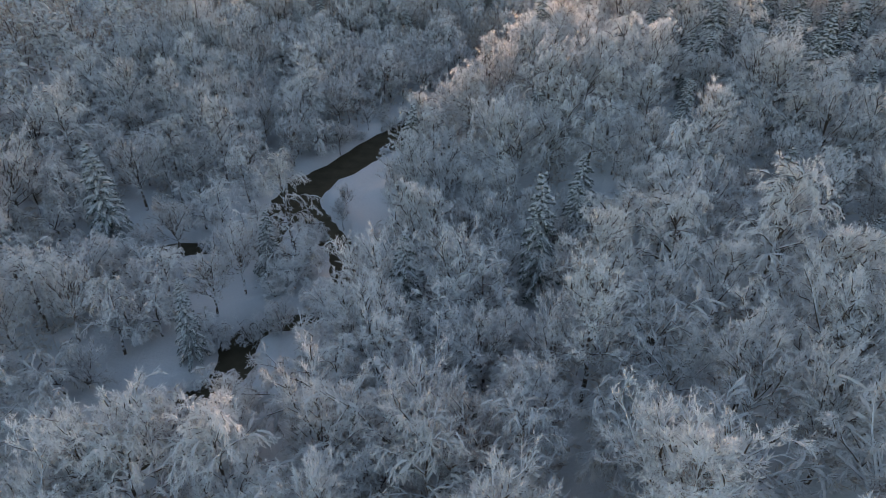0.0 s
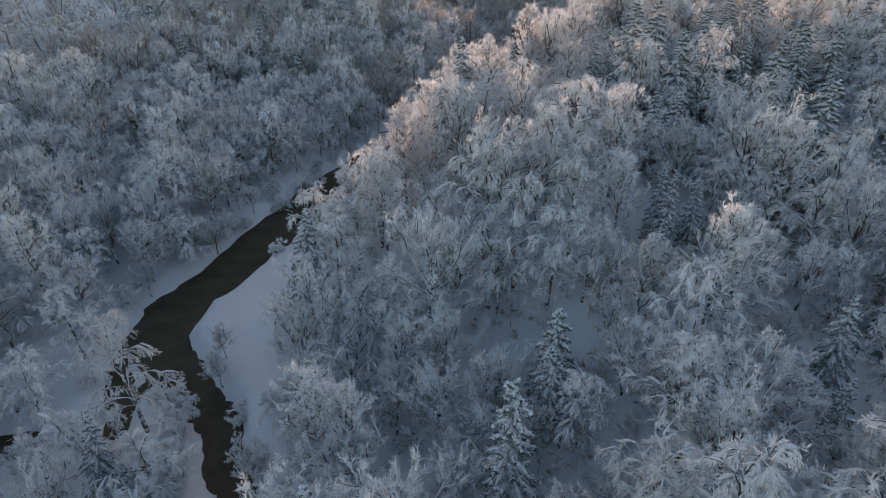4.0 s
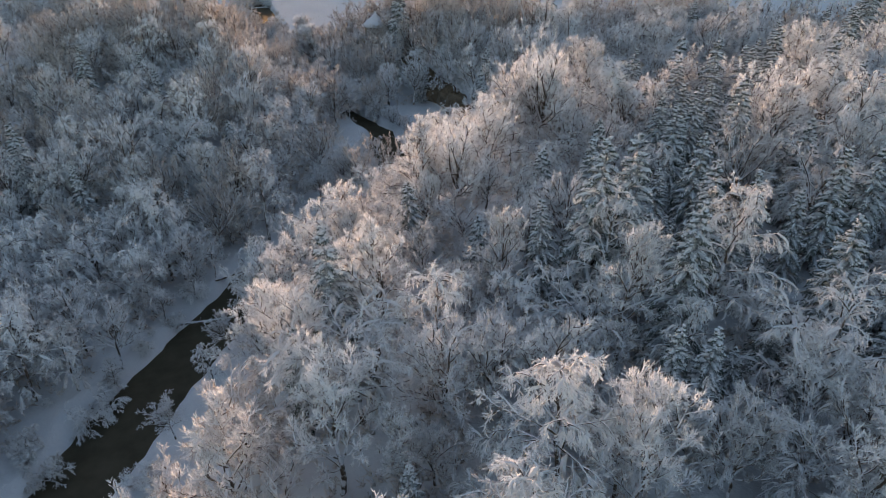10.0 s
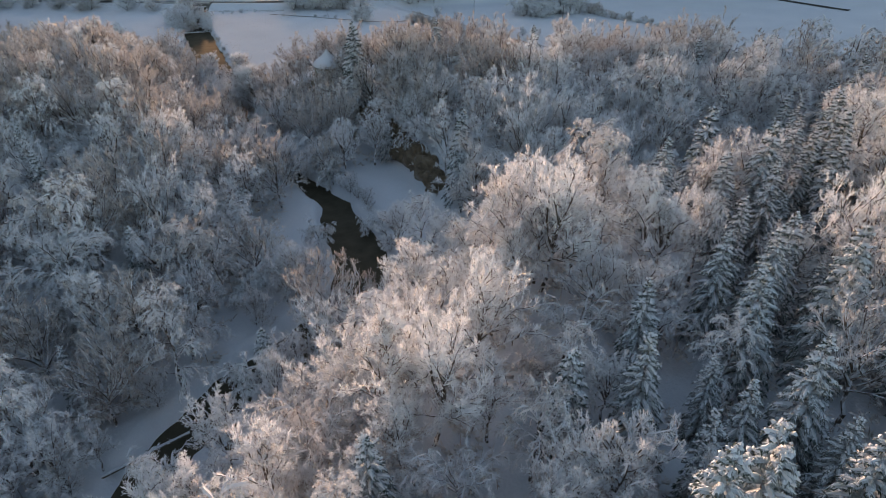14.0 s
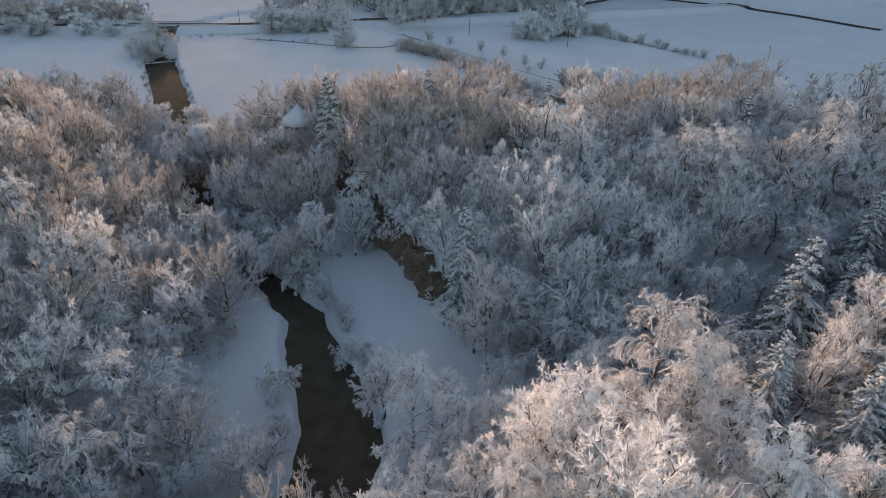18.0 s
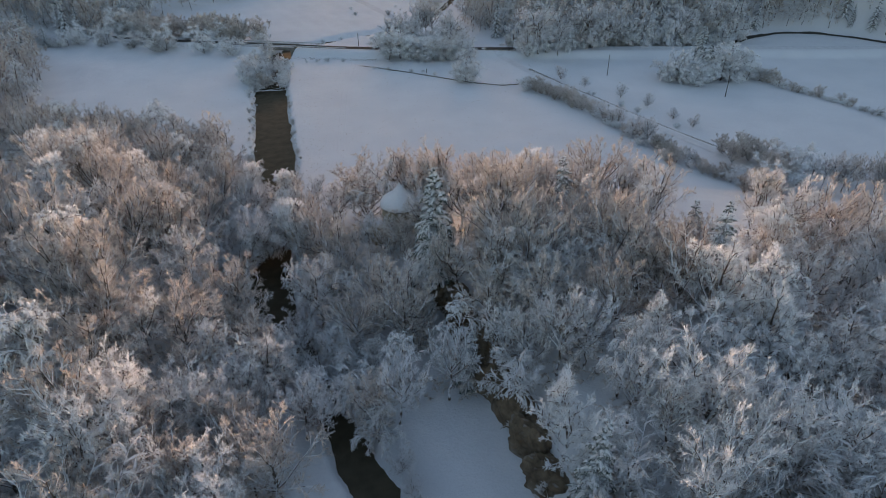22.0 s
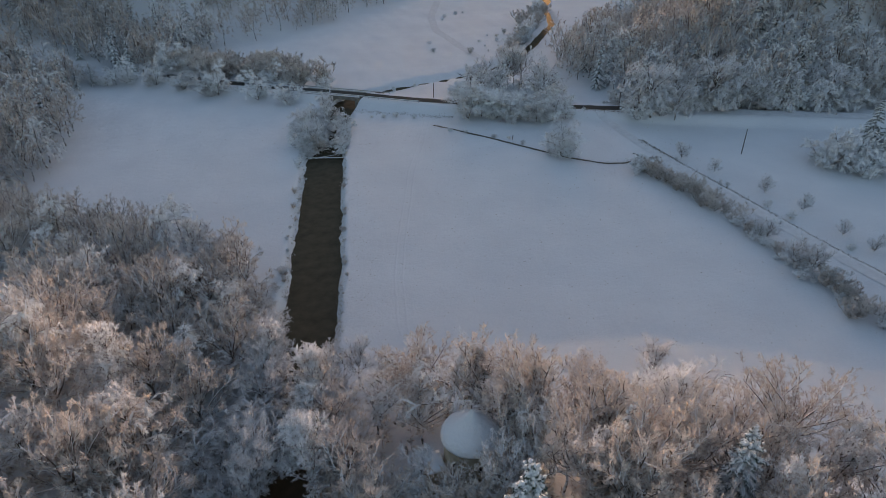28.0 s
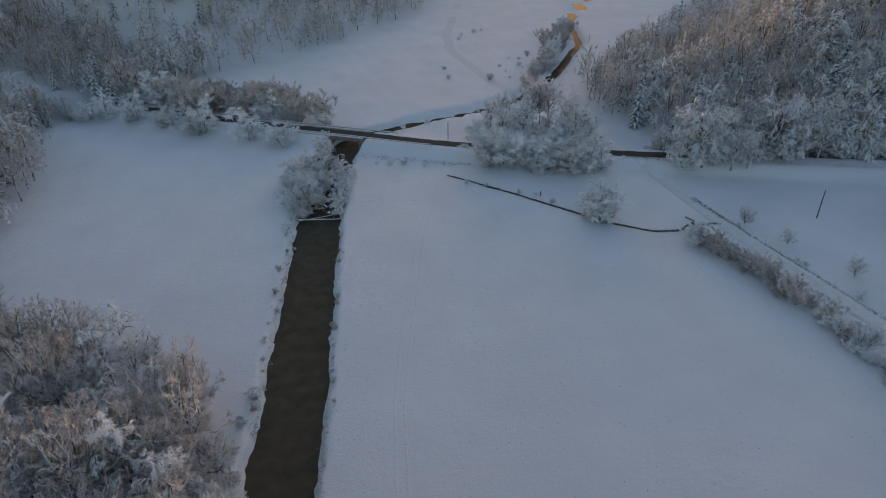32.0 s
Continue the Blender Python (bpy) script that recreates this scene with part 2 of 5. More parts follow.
def along(line, x, y, extra=False):
    """Distance from points to a line of places; and the line's third number at the nearest spot."""
    x, y = np.asarray(x, float), np.asarray(y, float)
    best, third = np.full(x.shape, 1e9), np.zeros(x.shape)
    for a, b in zip(line, line[1:]):
        dx, dy = b[0] - a[0], b[1] - a[1]
        s = np.clip(((x - a[0]) * dx + (y - a[1]) * dy) / (dx * dx + dy * dy), 0, 1)
        d = np.hypot(x - a[0] - s * dx, y - a[1] - s * dy)
        near = d < best
        best = np.where(near, d, best)
        if extra:
            third = np.where(near, a[2] + s * (b[2] - a[2]), third)
    return (best, third) if extra else best


def smooth(v):
    v = np.clip(v, 0, 1)
    return v * v * (3 - 2 * v)


def at_y(y, pairs):
    return np.interp(y, [p[0] for p in pairs], [p[1] for p in pairs])


def waves(x, y, size, seed):
    """Cheap smooth unevenness, about -1 to 1."""
    out = 0
    for k in range(4):
        a = seed * 1.7 + k * 2.399
        f = (1 + 0.45 * k) / size
        out = out + np.sin((x * math.cos(a) + y * math.sin(a)) * f * 6.28 + seed * 3.1 + k * 1.3) / (1 + 0.4 * k)
    return out / 2.2


EAST_FOOT = [(-60, -30), (20, -25), (60, -12), (95, -8), (115, -20), (140, -6), (165, 7), (190, 22), (205, 42), (216, 60), (330, 80)]
EAST_WIDE = [(-60, 60), (70, 52), (110, 44), (140, 34), (190, 30), (215, 24)]
EAST_HIGH = [(-60, 14), (40, 14), (80, 14), (120, 17), (150, 18.5), (230, 18.5)]
CREST = [(-20, 120), (10, 146), (24, 158), (36, 168), (54, 183), (68, 190), (83, 191), (92, 187), (110, 187), (140, 195), (200, 210)]
NORTH_FOOT = [(200, 88), (225, 77), (240, 76), (255, 77), (275, 75), (290, 70), (305, 58), (330, 56)]
NORTH_WIDE = [(200, 30), (240, 15), (255, 11), (280, 11), (300, 14), (330, 20)]
NORTH_HIGH = [(200, 0), (215, 2), (235, 8), (250, 11), (300, 11), (322, 8), (345, 0.3), (360, 0)]
WEST_FOOT = [(-60, -60), (40, -60), (75, -38), (100, -36), (120, -44), (150, -28), (175, -8), (200, 8), (215, 26), (230, 42), (250, 44), (300, 35), (330, 34), (370, 20)]
WEST_WIDE = [(-60, 120), (150, 110), (200, 70), (225, 36), (262, 26), (300, 20), (345, 24), (370, 40)]
WEST_HIGH = [(-60, 12), (150, 12), (200, 8), (225, 6), (247, 7.5), (270, 13), (310, 15), (345, 10), (370, 6), (392, 2), (408, 0)]


def height(x, y):
    x, y = np.asarray(x, float), np.asarray(y, float)
    d, half = along(RIVER, x, y, True)
    for line in (ARM, POOL):
        d2, half2 = along(line, x, y, True)
        d = np.minimum(d, d2 - half2 + half)
    floor = 2.0 + 0.35 * waves(x, y, 45, 1.0) + 0.12 * waves(x, y, 9, 2.0)
    flat = smooth((y - 335) / 30) * smooth((470 - y) / 25)
    floor = floor * (1 - flat) + flat * (1.9 + 0.10 * waves(x, y, 60, 3.0) + 0.03 * waves(x, y, 7, 4.0))
    slant = y + 0.42 * np.maximum(x - 112, 0)
    brow = np.interp(x, [p[0] for p in CREST], [p[1] for p in CREST])
    east = at_y(y, EAST_HIGH) * smooth((x - at_y(y, EAST_FOOT)) / at_y(y, EAST_WIDE)) * smooth((brow + 21 - y) / 25)
    east = east + at_y(slant, NORTH_HIGH) * smooth((x - at_y(y, NORTH_FOOT)) / at_y(y, NORTH_WIDE))
    west = at_y(y, WEST_HIGH) * smooth((at_y(y, WEST_FOOT) - x) / at_y(y, WEST_WIDE))
    z = floor + (east + west) * (1 + 0.10 * waves(x, y, 38, 5.0)) + 0.03 * (east + west) * waves(x, y, 11, 6.0)
    # the hills beyond the road
    right = smooth((x - at_y(y, [(440, 260), (456, 222), (470, 176), (490, 160), (514, 143), (545, 158), (565, 168), (580, 186), (656, 240), (800, 330), (1000, 420)])) / 190) * smooth((y - np.interp(x, [100, 200, 263, 300, 322, 336, 360], [440, 452, 464, 476, 460, 428, 380])) / 60)
    left = smooth((at_y(y, [(420, -75), (455, -62), (525, -60), (552, -40), (593, -16), (618, 22), (656, 56), (723, 92), (850, 130), (1000, 200)]) - x) / 180) * smooth((y - 400) / 90)
    ridge = smooth((y + 0.2 * x - 820) / 380)
    z = z + 62 * right + 58 * left + 47.5 * ridge * (1 + 0.06 * waves(x, y, 300, 7.0))
    far_east = smooth((x - 300) / 300) * 30 + smooth((-180 - x) / 300) * 34
    z = z + far_east * (1 - ridge)
    # road and lane on low banks
    lift = smooth(1 - (along(ROAD, x, y) - 3.6) / 5.5)
    z = z * (1 - lift) + np.maximum(z, 4.4) * lift
    lift = smooth(1 - (along(LANE, x, y) - 1.8) / 2.5)
    z = z * (1 - lift) + np.maximum(z, 2.5) * lift
    # river bed and its banks
    edge = d - half - 0.30 * waves(x, y, 8, 8.0) - 0.28 * waves(x, y, 3.1, 9.0) - 0.45 * waves(x, y, 23, 10.0)
    return np.where(edge < 1.5, -1.2 + (z + 1.2) * smooth((edge + 1.2) / 2.7), z)


def steps(*spans):
    out = []
    for start, stop, step in spans:
        out += list(np.arange(start, stop, step))
    return np.array(out + [spans[-1][1]], float)


def mesh_of(name, verts, faces, mats, which=None, shade=False):
    me = bpy.data.meshes.new(name)
    me.from_pydata(verts, [], faces)
    for m in mats:
        me.materials.append(m)
    if which is not None:
        me.polygons.foreach_set("material_index", np.asarray(which, np.int32))
    if shade:
        me.polygons.foreach_set("use_smooth", np.ones(len(me.polygons), bool))
    me.update()
    return me


def grid_sheet(xs, ys, heights, name, mats, shade=True):
    gx, gy = np.meshgrid(xs, ys)
    verts = np.stack([gx.ravel(), gy.ravel(), heights(gx, gy).ravel()], 1)
    n, k = len(xs), np.arange(len(ys) - 1)[:, None] * len(xs) + np.arange(len(xs) - 1)[None]
    k = k.ravel()
    faces = np.stack([k, k + 1, k + n + 1, k + n], 1)
    return mesh_of(name, verts.tolist(), faces.tolist(), mats, None, shade)


GX = steps((-3000, -600, 240), (-600, -220, 30), (-220, -70, 6), (-70, 36, 1.6), (36, 62, 0.7), (62, 190, 1.6), (190, 360, 4.5), (360, 600, 24), (600, 3000, 240))
GY = steps((-3000, -300, 300), (-300, -40, 20), (-40, 30, 4), (30, 350, 1.6), (350, 520, 1.3), (520, 700, 4), (700, 1300, 30), (1300, 4000, 300))
ground = tagged(new("ground", grid_sheet(GX, GY, height, "ground", [SNOW])), "snow-covered valley floor with wooded slopes and open fields", "ground", "", "structure")


def ribbon(line, half_left, half_right, z_of, name, mats, step=2.0, jitter=0.0, rng=None):
    """A strip along a line of places."""
    pts = []
    for a, b in zip(line, line[1:]):
        n = max(1, int(math.hypot(b[0] - a[0], b[1] - a[1]) / step))
        pts += [(a[0] + (b[0] - a[0]) * i / n, a[1] + (b[1] - a[1]) * i / n) for i in range(n)]
    pts = np.array(pts + [line[-1][:2]], float)
    for _ in range(4):
        pts[1:-1] = (pts[:-2] + 2 * pts[1:-1] + pts[2:]) / 4
    way = np.gradient(pts, axis=0)
    way /= np.linalg.norm(way, axis=1)[:, None]
    side = np.stack([way[:, 1], -way[:, 0]], 1)
    jl = rng.normal(0, jitter, len(pts)) if jitter else 0
    jr = rng.normal(0, jitter, len(pts)) if jitter else 0
    left, right = pts - side * np.reshape(half_left + jl, (-1, 1)), pts + side * np.reshape(half_right + jr, (-1, 1))
    verts = np.concatenate([np.c_[left, z_of(left)], np.c_[right, z_of(right)]])
    n = len(pts)
    faces = [(i, i + n, i + n + 1, i + 1) for i in range(n - 1)]
    return mesh_of(name, verts.tolist(), faces, mats, None, True)


water = tagged(new("water", mesh_of("water", [(-140, -60, 0), (260, -60, 0), (260, 820, 0), (-140, 820, 0)], [(0, 1, 2, 3)], [WATER])), "dark still river water between snowy banks", "water", "", "structure")


# ---- trees ----
class Geo:
    """Gathers vertices and faces of one mesh."""

    def __init__(self):
        self.v, self.f, self.m = [], [], []

    def tube(self, pts, radii, sides=4, mat=0):
        base = len(self.v)
        for i, p in enumerate(pts):
            way = (pts[min(i + 1, len(pts) - 1)] - pts[max(i - 1, 0)]).normalized()
            a = way.orthogonal().normalized()
            b = way.cross(a)
            for k in range(sides):
                ang = 6.2832 * k / sides
                self.v.append(p + (a * math.cos(ang) + b * math.sin(ang)) * radii[i])
        for i in range(len(pts) - 1):
            for k in range(sides):
                n = (k + 1) % sides
                self.f.append((base + i * sides + k, base + i * sides + n, base + (i + 1) * sides + n, base + (i + 1) * sides + k))
                self.m.append(mat)

    def blade(self, a, b, width, mat=0):
        way = b - a
        side = way.cross(Vector((0.13, 0.21, 1.0))).normalized() * width * 0.5
        n = len(self.v)
        self.v += [a - side, a + side, b, a + way * 0.3 + Vector((0, 0, width * 0.5))]
        self.f += [(n, n + 3, n + 2), (n + 3, n + 1, n + 2)]
        self.m += [mat] * 2

    def twig(self, a, b, width, mat=0):
        """A rimed twig: a narrow leaf shape folded along its length."""
        side = (b - a).cross(Vector((0.13, 0.21, 1.0)))
        side = (side.normalized() if side.length > 1e-4 else Vector((1, 0, 0))) * width * 0.5
        m, n = a.lerp(b, 0.5) - Vector((0, 0, width * 0.35)), len(self.v)
        self.v += [a, m - side, b, m + side]
        self.f += [(n, n + 1, n + 2), (n, n + 2, n + 3)]
        self.m += [mat] * 2

    def clump(self, at, size, rng, sides=5):
        """An uneven lump of snow or rime, flat below."""
        n = len(self.v)
        turn = rng.random() * 6.28
        for k in range(sides):
            r, a = size * rng.uniform(0.7, 1.25), turn + 6.2832 * k / sides
            self.v.append(at + Vector((r * math.cos(a), r * math.sin(a), size * rng.uniform(-0.45, 0.1))))
        self.v.append(at + Vector((size * rng.uniform(-0.3, 0.3), size * rng.uniform(-0.3, 0.3), size * rng.uniform(0.45, 0.75))))
        self.f += [(n + k, n + (k + 1) % sides, n + sides) for k in range(sides)] + [tuple(n + k for k in reversed(range(sides)))]
        self.m += [0] * (sides + 1)

    def tongue(self, pts, widths, thick, mat=0):
        """A bough-shaped tongue: rounded above, flat below, closed to a point."""
        base = len(self.v)
        for i, p in enumerate(pts):
            way = (pts[min(i + 1, len(pts) - 1)] - pts[max(i - 1, 0)]).normalized()
            side = way.cross(Vector((0, 0, 1)))
            side = (side.normalized() if side.length > 1e-3 else Vector((1, 0, 0))) * widths[i] * 0.5
            up = side.cross(way).normalized() * thick * widths[i]
            self.v += [p - side, p + up, p + side]
        for i in range(len(pts) - 1):
            k = base + 3 * i
            self.f += [(k, k + 3, k + 4, k + 1), (k + 1, k + 4, k + 5, k + 2), (k + 2, k + 5, k + 3, k)]
            self.m += [mat] * 3

    def mesh(self, name, mats, shade=False):
        return mesh_of(name, [tuple(p) for p in self.v], self.f, mats, self.m, shade)


def heading(angle, rise):
    return Vector((math.cos(angle) * math.cos(rise), math.sin(angle) * math.cos(rise), math.sin(rise)))


def bend(start, way, length, n, droop, rng, wild=0.12):
    """Points of a branch that starts along way and bends by droop (down is minus)."""
    pts, way = [start.copy()], way.normalized()
    for _ in range(n):
        way = (way + Vector((rng.gauss(0, wild), rng.gauss(0, wild), droop + rng.gauss(0, wild * 0.6)))).normalized()
        pts.append(pts[-1] + way * (length / n))
    return pts


def grow_broadleaf(seed, high, wide, forks, limbs, branches, twigs, droop, bare=0.35, twig_long=0.75, twig_wide=0.085, lean=0.04, rise=(0.5, 1.0), simple=False, subs=2, clumps=2, lump=0.24, side_rise=(0.0, 0.9), fork_at=0.5, spread=(0.85, 1.3)):
    """Trunk geometry and crown geometry of a leafless tree in hoarfrost."""
    rng = random.Random(seed)
    trunk, crown = Geo(), Geo()
    stems = []
    top = Vector((rng.gauss(0, lean) * high, rng.gauss(0, lean) * high, high * (0.93 if forks < 2 else fork_at)))
    pts = [Vector((0, 0, -0.5)).lerp(top, i / 5) + Vector((rng.gauss(0, 0.1), rng.gauss(0, 0.1), 0)) * (i > 0) for i in range(6)]
    r0 = 0.012 * high + 0.03
    if simple:
        trunk.tube([pts[0], pts[3], pts[5]], [r0 * 1.2, r0 * 0.7, r0 * 0.2], 3)
    else:
        trunk.tube(pts, [r0 * (1.25 - 1.0 * i / 5 if forks < 2 else 1.2 - 0.5 * i / 5) for i in range(6)], 6)
    if forks < 2:
        stems.append((pts, r0))
    else:
        turn = rng.random() * 6.28
        for k in range(forks):
            a = turn + 6.2832 * k / forks + rng.gauss(0, 0.3)
            start = pts[rng.choice((2, 3, 4))] if k else pts[-1]
            way = heading(a, rng.uniform(*spread))
            stem = bend(start, way, (high - start.z) * rng.uniform(0.85, 1.1), 5, 0.1, rng, 0.1)
            trunk.tube(stem, [r0 * 0.6 * (1.05 - 0.85 * i / 5) for i in range(6)], 5)
            stems.append((stem, r0 * 0.6))
    per = max(3, limbs // len(stems))
    for stem, r in stems:
        low = bare if forks < 2 else 0.15 if fork_at > 0.2 else 0.05
        for k in range(per):
            s = low + (1 - low) * (k + rng.random() * 0.7) / per
            i = min(int(s * (len(stem) - 1)), len(stem) - 2)
            start = stem[i].lerp(stem[i + 1], s * (len(stem) - 1) - i)
            a = k * 2.4 + rng.gauss(0, 0.5)
            shape = math.sin(min(1.0, (1 - s) * 1.25 + 0.22) * 1.9)
            length = wide * max(0.3, shape) * rng.uniform(0.75, 1.15) * (1.0 if forks < 2 else 0.72)
            limb = bend(start, heading(a, rng.uniform(*rise)), length, 4, droop * 0.55, rng, 0.1)
            if not simple:
                crown.tube(limb[::2], [0.11, 0.08, 0.03], 3)
            for j in range(branches):
                u = 0.25 + 0.75 * (j + rng.random() * 0.6) / branches
                i2 = min(int(u * 4), 3)
                p = limb[i2].lerp(limb[i2 + 1], u * 4 - i2)
                way = (limb[i2 + 1] - limb[i2]).normalized()
                side = heading(a + rng.choice((-1, 1)) * rng.uniform(0.5, 1.3), rng.uniform(*side_rise))
                long = length * rng.uniform(0.28, 0.5)
                branch = bend(p, way * 0.6 + side, long, 3, droop, rng, 0.12)
                if not simple:
                    crown.tube([branch[0], branch[1].lerp(branch[2], 0.3), branch[3]], [0.085, 0.075, 0.03], 3)
                for q in range(clumps):
                    at = branch[1].lerp(branch[3], (q + rng.random()) / clumps)
                    crown.clump(at, lump * rng.uniform(0.6, 1.4), rng, 4 if simple else 5)
                for q in range(twigs):
                    w = 0.15 + 0.85 * (q + rng.random()) / twigs
                    i3 = min(int(w * 3), 2)
                    p2 = branch[i3].lerp(branch[i3 + 1], w * 3 - i3)
                    way2 = (branch[i3 + 1] - branch[i3]).normalized()
                    off = Vector((rng.gauss(0, 1), rng.gauss(0, 1), rng.gauss(0.15, 0.6))).normalized()
                    d = (way2 * 0.75 + off * 0.7 + Vector((0, 0, droop * 1.1))).normalized()
                    long2 = twig_long * rng.uniform(0.6, 1.3)
                    tip = p2 + d * long2
                    crown.blade(p2, tip, twig_wide * rng.uniform(0.7, 1.35))
                    for k in range(subs):
                        s2 = (k + 0.7 + 0.5 * rng.random()) / (subs + 1)
                        off = Vector((rng.gauss(0, 1), rng.gauss(0, 1), rng.gauss(0, 0.7))).normalized()
                        d2 = (d + off * 0.95 + Vector((0, 0, droop))).normalized()
                        start2 = p2.lerp(tip, s2)
                        crown.blade(start2, start2 + d2 * long2 * rng.uniform(0.35, 0.6), twig_wide * rng.uniform(0.5, 0.95))
    return trunk, crown


def forked(way, angle, rng):
    """A way that leaves another by an angle, to any side."""
    side = way.cross(Vector((rng.gauss(0, 1), rng.gauss(0, 1), rng.gauss(0, 1))))
    return (way * math.cos(angle) + side.normalized() * math.sin(angle)).normalized()


def grow_tree(seed, high, wide, limbs, leader=0.5, low=0.3, rise=(0.35, 1.35), lift=0.05, hang=0.0, branches=7, sprays=6, twigs=5, twig_long=0.5, twig_wide=0.10, inner=0.4, pads=0.0, middle=0.6, tall=0.42, plain=False):
    """Trunk with limbs, branches with bare inner twigs coloured darker for the crown's inner shade, and the rimed outer
    twigs of a big leafless tree. Limbs reach to an egg-shaped outline of radius wide.
    """
    rng = random.Random(seed)
    trunk, wood, rime = Geo(), Geo(), Geo()
    top = Vector((rng.gauss(0, 0.03) * high, rng.gauss(0, 0.03) * high, high * leader))
    axis = [Vector((0, 0, -0.5)).lerp(top, i / 6) + Vector((rng.gauss(0, 0.13), rng.gauss(0, 0.13), 0)) * (i > 0) for i in range(7)]
    r0 = 0.011 * high + 0.05
    trunk.tube(axis, [r0 * (1.25 - (0.75 if leader < 0.7 else 1.1) * i / 6) for i in range(7)], 6)
    centre = Vector((top.x * 0.7, top.y * 0.7, high * middle))
    for k in range(limbs):
        s = (k + 0.6 * rng.random()) / limbs
        h = low + (0.98 - low) * s if leader > 0.7 else 0.62 + 0.38 * s
        i = min(int(h * 6), 5)
        start = axis[i].lerp(axis[i + 1], h * 6 - i)
        a = k * 2.4 + rng.gauss(0, 0.35)
        way = heading(a, rise[0] + (rise[1] - rise[0]) * (s ** 0.8) + rng.gauss(0, 0.12))
        p = Vector(((start.x - centre.x) / wide, (start.y - centre.y) / wide, (start.z - centre.z) / (tall * high)))
        w = Vector((way.x / wide, way.y / wide, way.z / (tall * high)))
        qa, qb, qc = w.dot(w), p.dot(w), min(p.dot(p) - 1, -0.05)
        length = max(1.6, (-qb + math.sqrt(qb * qb - qa * qc)) / qa * rng.uniform(0.78, 1.1))
        n = 6
        limb = bend(start, way, length, n, lift, rng, 0.13)
        r1 = 0.035 + 0.014 * length
        if plain:
            trunk.twig(limb[0], limb[6], 0.25)
        else:
            trunk.tube(limb, [r1 * (1.0 - 0.75 * j / n) for j in range(n + 1)], 4)
        count = max(3, round(branches * min(1.25, 0.45 + length / (1.6 * wide))))
        for j in range(count):
            u = 0.22 + 0.78 * (j + rng.random() * 0.7) / count
            i = min(int(u * n), n - 1)
            q = limb[i].lerp(limb[i + 1], u * n - i)
            along_limb = (limb[i + 1] - limb[i]).normalized()
            d = forked(along_limb, rng.uniform(0.45, 1.0), rng) + Vector((0, 0, 0.6 * lift + 0.12))
            long = (0.20 * length + 0.7) * rng.uniform(0.7, 1.25) * (1.25 - 0.5 * u)
            branch = bend(q, d, long, 3, lift * 0.6 + hang * 0.6, rng, 0.16)
            if plain:
                wood.twig(branch[0], branch[3], 0.16)
            else:
                wood.tube(branch, [0.07, 0.06, 0.05, 0.03], 3)
            if pads and rng.random() < pads:
                rime.tongue([b + Vector((0, 0, 0.05)) for b in branch], [0.14, 0.28 * rng.uniform(0.6, 1.4), 0.32 * rng.uniform(0.6, 1.4), 0.12] if not plain else [0.3, 0.8, 0.9, 0.3], 0.5)
            for m in range(sprays):
                v = 0.35 + 0.65 * (m + rng.random()) / sprays
                i = min(int(v * 3), 2)
                q2 = branch[i].lerp(branch[i + 1], v * 3 - i)
                d2 = forked((branch[i + 1] - branch[i]).normalized(), rng.uniform(0.35, 0.95), rng) + Vector((0, 0, hang + 0.1 * (hang == 0)))
                long2 = twig_long * rng.uniform(1.1, 2.1) * (1.15 - 0.4 * v)
                spray = bend(q2, d2, long2, 2, hang * 0.8, rng, 0.2)
                # sprays near the trunk take the thinner, darker twigs that paint the crown's inner shade
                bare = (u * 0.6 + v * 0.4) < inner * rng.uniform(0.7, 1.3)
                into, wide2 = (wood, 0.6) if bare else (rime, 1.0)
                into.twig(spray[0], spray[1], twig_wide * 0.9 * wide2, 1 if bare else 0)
                into.twig(spray[1] - (spray[1] - spray[0]) * 0.15, spray[2], twig_wide * 0.9 * wide2, 1 if bare else 0)
                for e in range(twigs):
                    f = 0.1 + 0.9 * (e + rng.random()) / twigs
                    i = min(int(f * 2), 1)
                    q3 = spray[i].lerp(spray[i + 1], f * 2 - i)
                    d3 = forked((spray[i + 1] - spray[i]).normalized(), rng.uniform(0.4, 1.0), rng) + Vector((0, 0, 0.9 * hang + 0.08))
                    into.twig(q3, q3 + d3.normalized() * twig_long * rng.uniform(0.55, 1.15), twig_wide * rng.uniform(0.65, 1.2) * wide2, 1 if bare else 0)
    return trunk, wood, rime


